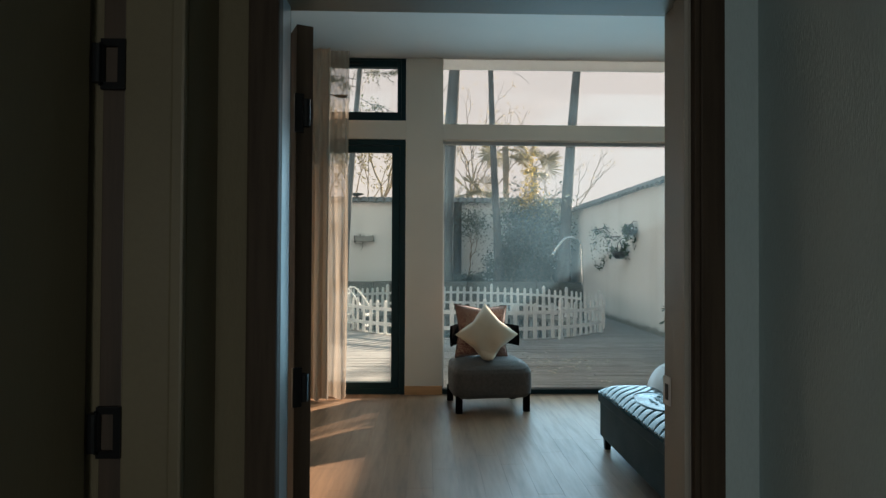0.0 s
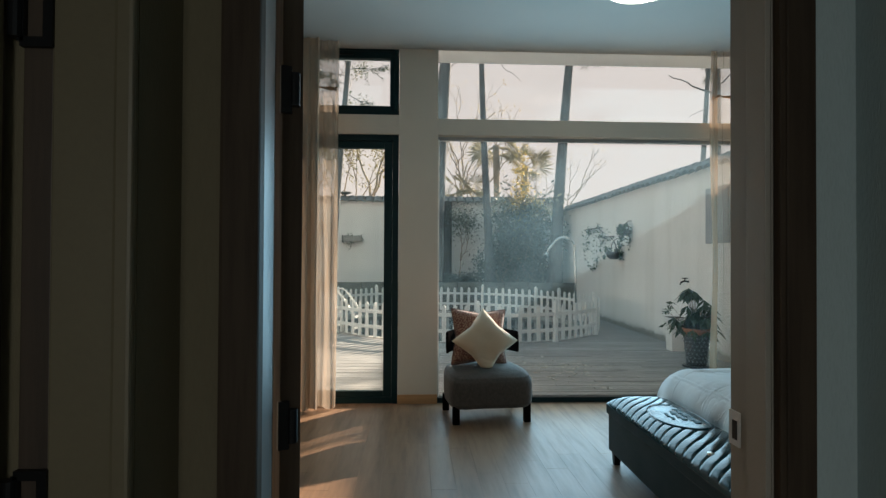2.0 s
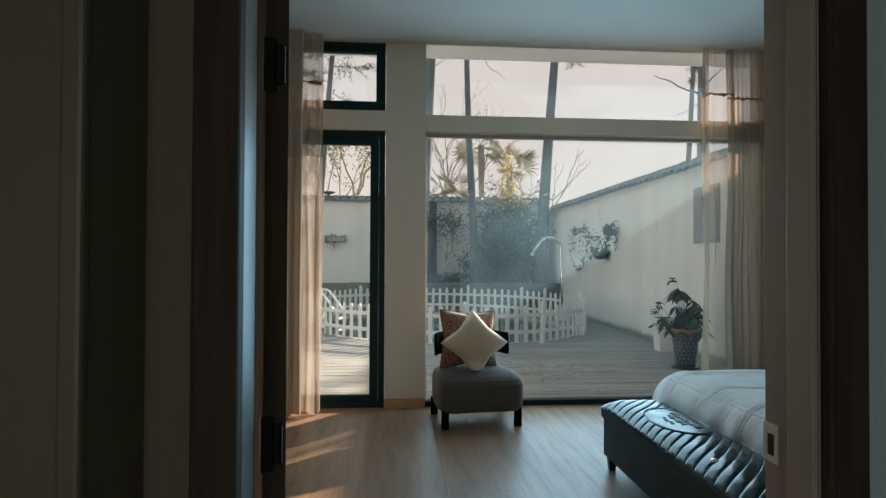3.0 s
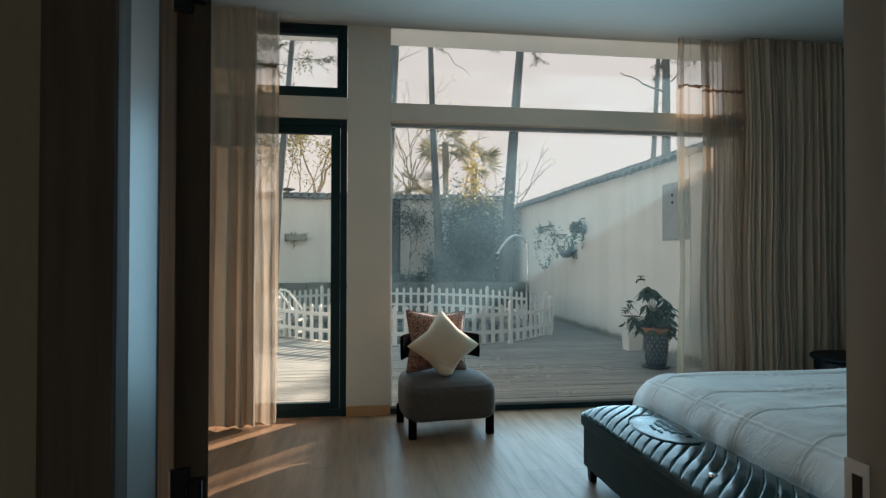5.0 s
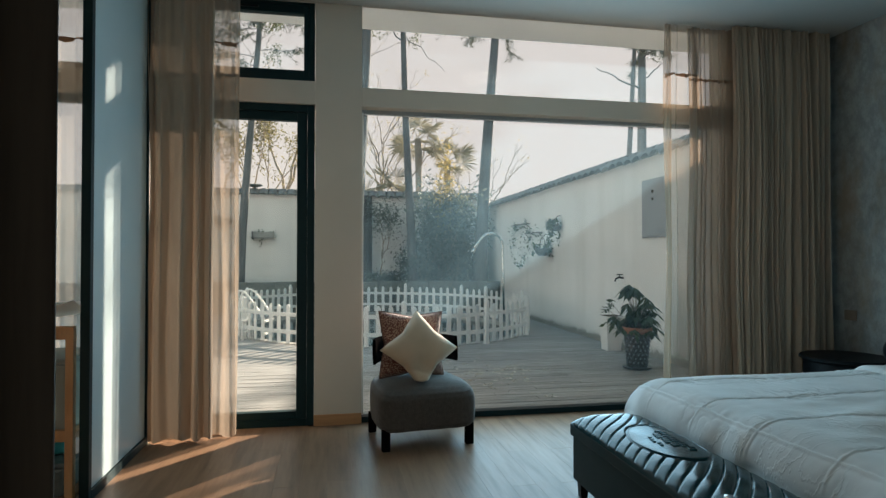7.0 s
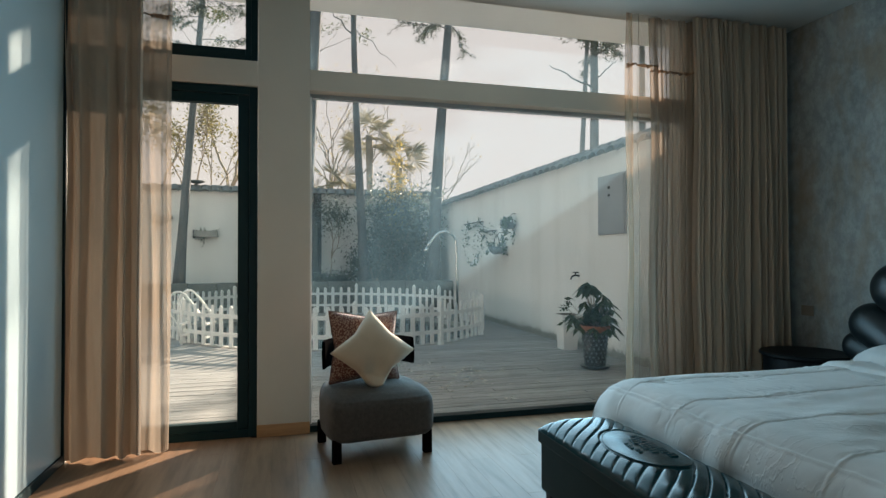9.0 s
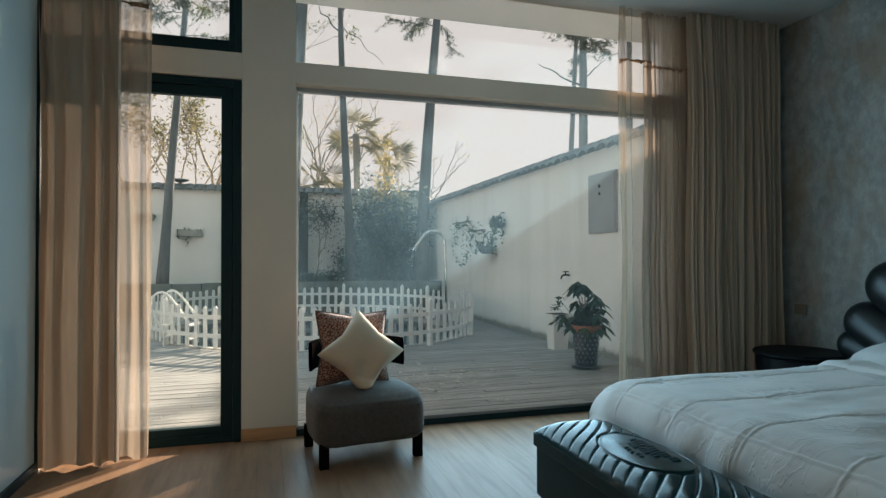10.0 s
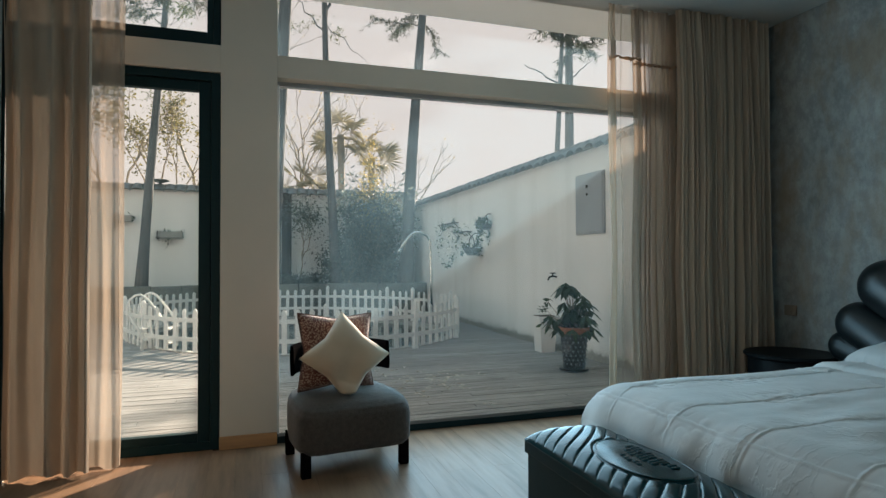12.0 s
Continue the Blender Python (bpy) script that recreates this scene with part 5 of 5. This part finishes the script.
part("rim", Geo().tube([(0, 0, 0.44), (0, 0, 0.49)], [0.21, 0.21], 4), M_WHITE_METAL, wp)
part("soil", B((-0.12, -0.12, 0.46), (0.12, 0.12, 0.494)), M_SOIL, wp)

# ---- pool, fence, ladder, shower ----
PC, PA, PB, PR = Vector((0.77, 12.55, 0.0)), 2.64, 3.01, radians(35.7)


def oval(a, k=1.0, z=0.0):
    x, y = PA * k * math.cos(a), PB * k * math.sin(a)
    return Vector((PC.x + x * math.cos(PR) - y * math.sin(PR), PC.y + x * math.sin(PR) + y * math.cos(PR), z))


pool = thing("pool", "round garden pool with dark teal water", "pool", kind="structure")
NS = 72
g = Geo()
g.add([oval(2 * math.pi * k / NS, 0.955, -0.10) for k in range(NS)], [tuple(range(NS))])
part("water", g, M_WATER, pool, "still dark teal water")
g = Geo()
prof = [(0.935, -0.05), (0.935, -0.015), (0.975, -0.015), (0.975, -0.06)]
for r, z in prof:
    g.v += [tuple(oval(2 * math.pi * k / NS, r, z)) for k in range(NS)]
for i in range(3):
    for k in range(NS):
        a, b = i * NS + k, i * NS + (k + 1) % NS
        g.f.append((a, b, b + NS, a + NS))
g2 = Geo()
g2.add([oval(2 * math.pi * k / NS, 0.935, -0.02) for k in range(NS)] + [oval(2 * math.pi * k / NS, 0.935, -0.14) for k in range(NS)], [(k, (k + 1) % NS, NS + (k + 1) % NS, NS + k) for k in range(NS)])
part("coping", g, M_COPING, pool, "pale stone coping")
part("wall", g2, M_COPING, pool)

fence = thing("picket_fence", "low white picket fence in a ring around the pool", "fence", (0, 0, -0.03))
picket = Geo().box((-0.034, -0.008, 0.03), (0.034, 0.008, 0.58), 0.003)
picket.add([(-0.034, -0.008, 0.58), (0.034, -0.008, 0.58), (0.034, 0.008, 0.58), (-0.034, 0.008, 0.58), (-0.012, -0.008, 0.615), (0.012, -0.008, 0.615), (0.012, 0.008, 0.615), (-0.012, 0.008, 0.615)],
           [(0, 1, 5, 4), (1, 2, 6, 5), (2, 3, 7, 6), (3, 0, 4, 7), (4, 5, 6, 7)])
picket_me = picket.data("picket", M_PICKET)
post_me = Geo().box((-0.03, -0.03, 0.0), (0.03, 0.03, 0.66), 0.004).box((-0.036, -0.036, 0.0), (0.036, 0.036, 0.03)).lathe([(0.034, 0.66), (0.02, 0.69), (0.004, 0.70)], (0, 0), 8).data("post", M_PICKET)
NP = 100
for k in range(NP):
    a = 2 * math.pi * k / NP
    p, q = oval(a), oval(a + 0.01)
    m = pose(p.x, p.y, random.uniform(-0.006, 0.006), random.uniform(-1, 1), random.uniform(-1, 1), math.degrees(math.atan2(q.y - p.y, q.x - p.x)))
    piece("post" if k % 8 == 1 else "picket", post_me if k % 8 == 1 else picket_me, fence, m)
for z in (0.20, 0.46):
    g = Geo()
    n = 160
    for k in range(n):
        a = 2 * math.pi * k / n
        for r, h in ((0.996, -0.028), (1.004, -0.028), (1.004, 0.028), (0.996, 0.028)):
            g.v.append(tuple(oval(a, r, z + h)))
    for k in range(n):
        for j in range(4):
            a, b, c, d = k * 4 + j, k * 4 + (j + 1) % 4, ((k + 1) % n) * 4 + (j + 1) % 4, ((k + 1) % n) * 4 + j
            g.f.append((a, b, c, d))
    part("rail", g, M_PICKET, fence)

lad = thing("pool_ladder", "white tubular pool ladder with arched handrails", "ladder", (-1.36, 11.15, -0.03), 78)
ARCH = [(-0.27, 0.0), (-0.27, 0.20), (-0.27, 0.36), (-0.16, 0.52), (-0.05, 0.67), (0.02, 0.75), (0.09, 0.79), (0.16, 0.78), (0.23, 0.72), (0.265, 0.63), (0.25, 0.52), (0.18, 0.40), (0.10, 0.28), (0.06, 0.12), (0.06, -0.04)]
for x in (-0.22, 0.22):
    part("handrail", Geo().tube([(x, y, z) for y, z in ARCH], 0.018, 10), M_WHITE_METAL, lad, "", True)
for z, y in ((0.10, -0.27), (0.30, -0.27), (0.30, 0.11), (0.14, 0.06)):
    part("rung", B((-0.22, y - 0.04, z - 0.012), (0.22, y + 0.04, z + 0.012), 0.005), M_WHITE_METAL, lad)

sh = thing("garden_shower", "tall steel garden shower with bent neck", "shower", (3.35, 12.75, -0.03))
part("pole", Geo().tube([(0.02, 0, 0.0), (0.0, 0, 0.9), (-0.02, 0, 1.58)] + [(-0.26 + 0.24 * math.cos(a), 0, 1.58 + 0.23 * math.sin(a)) for a in [math.pi * k / 14 for k in range(1, 12)]] + [(-0.56, 0, 1.58), (-0.62, 0, 1.47)], [0.026] * 14 + [0.026, 0.030], 12), M_CHROME, sh, "", True)
part("shower_head", Geo().tube([(-0.61, 0, 1.49), (-0.655, 0, 1.41)], [0.032, 0.042], 12), M_CHROME, sh, "", True)
part("valve", Geo().tube([(0.0, -0.05, 0.95), (0.0, 0.03, 0.95)], 0.025, 10), M_CHROME, sh)

# fallen leaves on the deck
g = Geo()
rl = random.Random(5)
for _ in range(60):
    leaves(g, (rl.gauss(1.85, 0.30), rl.gauss(7.55, 0.45), 0.004), (0.03, 0.03, 0.002), 3, 0.040, rl, 1.0, 1.2)
for _ in range(40):
    leaves(g, (rl.uniform(0.2, 3.9), rl.uniform(6.4, 9.4), 0.0), (0.02, 0.02, 0.0), 1, 0.022, rl, 1.0, 1.2)
ob = new("fallen_leaves", g.data("fallen_leaves", M_FALLEN))
ob.location.z = -0.018
tagged(ob, "pale fallen leaves scattered on the deck", "leaves", kind="stuff")

st = thing("stick", "short dark twig lying on the deck", "twig", (1.02, 8.75, -0.02))
part("twig", Geo().tube([(-0.05, 0.28, 0.008), (0.0, 0.05, 0.012), (0.06, -0.30, 0.006)], [0.006, 0.008, 0.005], 6), M_POSTWOOD, st, "", True)
tap = thing("garden_tap", "small dark metal tap on the garden wall", "tap", (WX, 9.14, 0.995))
part("spout", Geo().tube([(0, 0, 0.0), (-0.07, 0, 0.01), (-0.12, 0, -0.01), (-0.135, 0, -0.05)], [0.014, 0.014, 0.013, 0.012], 10), M_BLACK, tap, "", True)
part("handle", Geo().tube([(-0.06, 0, 0.0), (-0.06, 0, 0.05)], 0.009, 8).box((-0.105, -0.009, 0.045), (-0.015, 0.009, 0.06), 0.003), M_BLACK, tap)
fs = thing("folding_stand", "dark folded stand leaning behind the frosted glass", "stand", (-1.416, 5.32, FZ))
part("panel", B((-0.03, -0.09, 0.04), (0.0, 0.09, 0.93), 0.02), M_STEELBOX, fs)
part("leg", Geo().tube([(-0.02, 0.20, 0.0), (-0.01, 0.33, 0.92)], 0.016, 8), M_BLACK, fs)
part("foot", B((-0.16, -0.11, 0.0), (0.01, 0.22, 0.04), 0.01), M_BLACK, fs)

# ---- boards, last ----
deck = thing("deck", "weathered grey timber deck around the pool", "deck", (0, 0, -0.03), kind="structure")
part("underlay", B((-8.9, FY + 0.13, -0.25), (WX, 15.4, -0.12)), M_GAP, deck)
rb = random.Random(9)
board = B((0, 0, -0.026), (1, 0.128, 0.0), 0.0)
PITCH = 0.098
far = Geo()
for k in range(95):
    y = FY + 0.14 + k * PITCH
    cuts, x = [-8.9], -8.9 + rb.uniform(0.5, 3.2)
    while x < WX - 0.6:
        cuts.append(x)
        x += 3.2
    cuts.append(WX)
    for a, b in zip(cuts, cuts[1:]):
        inside = lambda px: ((((px - PC.x) * math.cos(-PR) - (y + 0.06 - PC.y) * math.sin(-PR)) / PA) ** 2 + (((px - PC.x) * math.sin(-PR) + (y + 0.06 - PC.y) * math.cos(-PR)) / PB) ** 2) < 0.93
        xs, n = [], max(2, int((b - a) / 0.08))
        run = None
        spans = []
        for i in range(n + 1):
            px = a + (b - a) * i / n
            if not inside(px):
                run = px if run is None else run
                last = px
            elif run is not None:
                spans.append((run, last))
                run = None
        if run is not None:
            spans.append((run, b))
        for p, q in spans:
            if q - p < 0.1:
                continue
            if b > -2.6 and k < 62:
                me_name = "plank"
                ob = new(me_name, B((p + 0.002, y, -0.026), (q - 0.002, y + 0.0915, rb.uniform(-0.002, 0.002)), 0.003).data(me_name, M_DECK))
                ob.parent = deck
            else:
                far.box((p + 0.002, y, -0.026), (q - 0.002, y + 0.0915, 0.0))
ob = part("far_planks", far, M_DECK, deck)
ob["kind"] = "stuff"

boards = thing("floorboards", "smoked oak floorboards with a satin finish", "floor", kind="structure")
rf = random.Random(17)
for k in range(40):
    x = GX - 0.1 + k * 0.152
    if x > RX:
        break
    y = 0.9 - rf.uniform(0, 1.2) if -0.7 < x < 0.8 else DY0 - rf.uniform(0, 0.9) * 0
    while y < FY + 0.02:
        L = rf.choice((0.9, 1.2, 1.2, 1.5))
        y1 = min(y + L, FY + 0.02)
        if y1 - y > 0.05:
            ob = new("plank", B((x + 0.0003, y + 0.0003, FZ - 0.014), (x + 0.1517, y1 - 0.0003, FZ + rf.uniform(-0.0003, 0.0)), 0.0006).data("plank", M_FLOOR))
            ob.parent = boards
        y = y1
structure("floor_nursery", B((-5.05, DY0, FZ - 0.012), (GX - 0.12, FY, FZ - 0.001)), M_FLOOR, "smoked oak floor of the next room", "floor")
structure("floor_hall", B((-1.45, -2.55, FZ - 0.012), (0.82, 0.9, FZ - 0.002)), M_FLOOR, "smoked oak floor of the hallway", "floor")
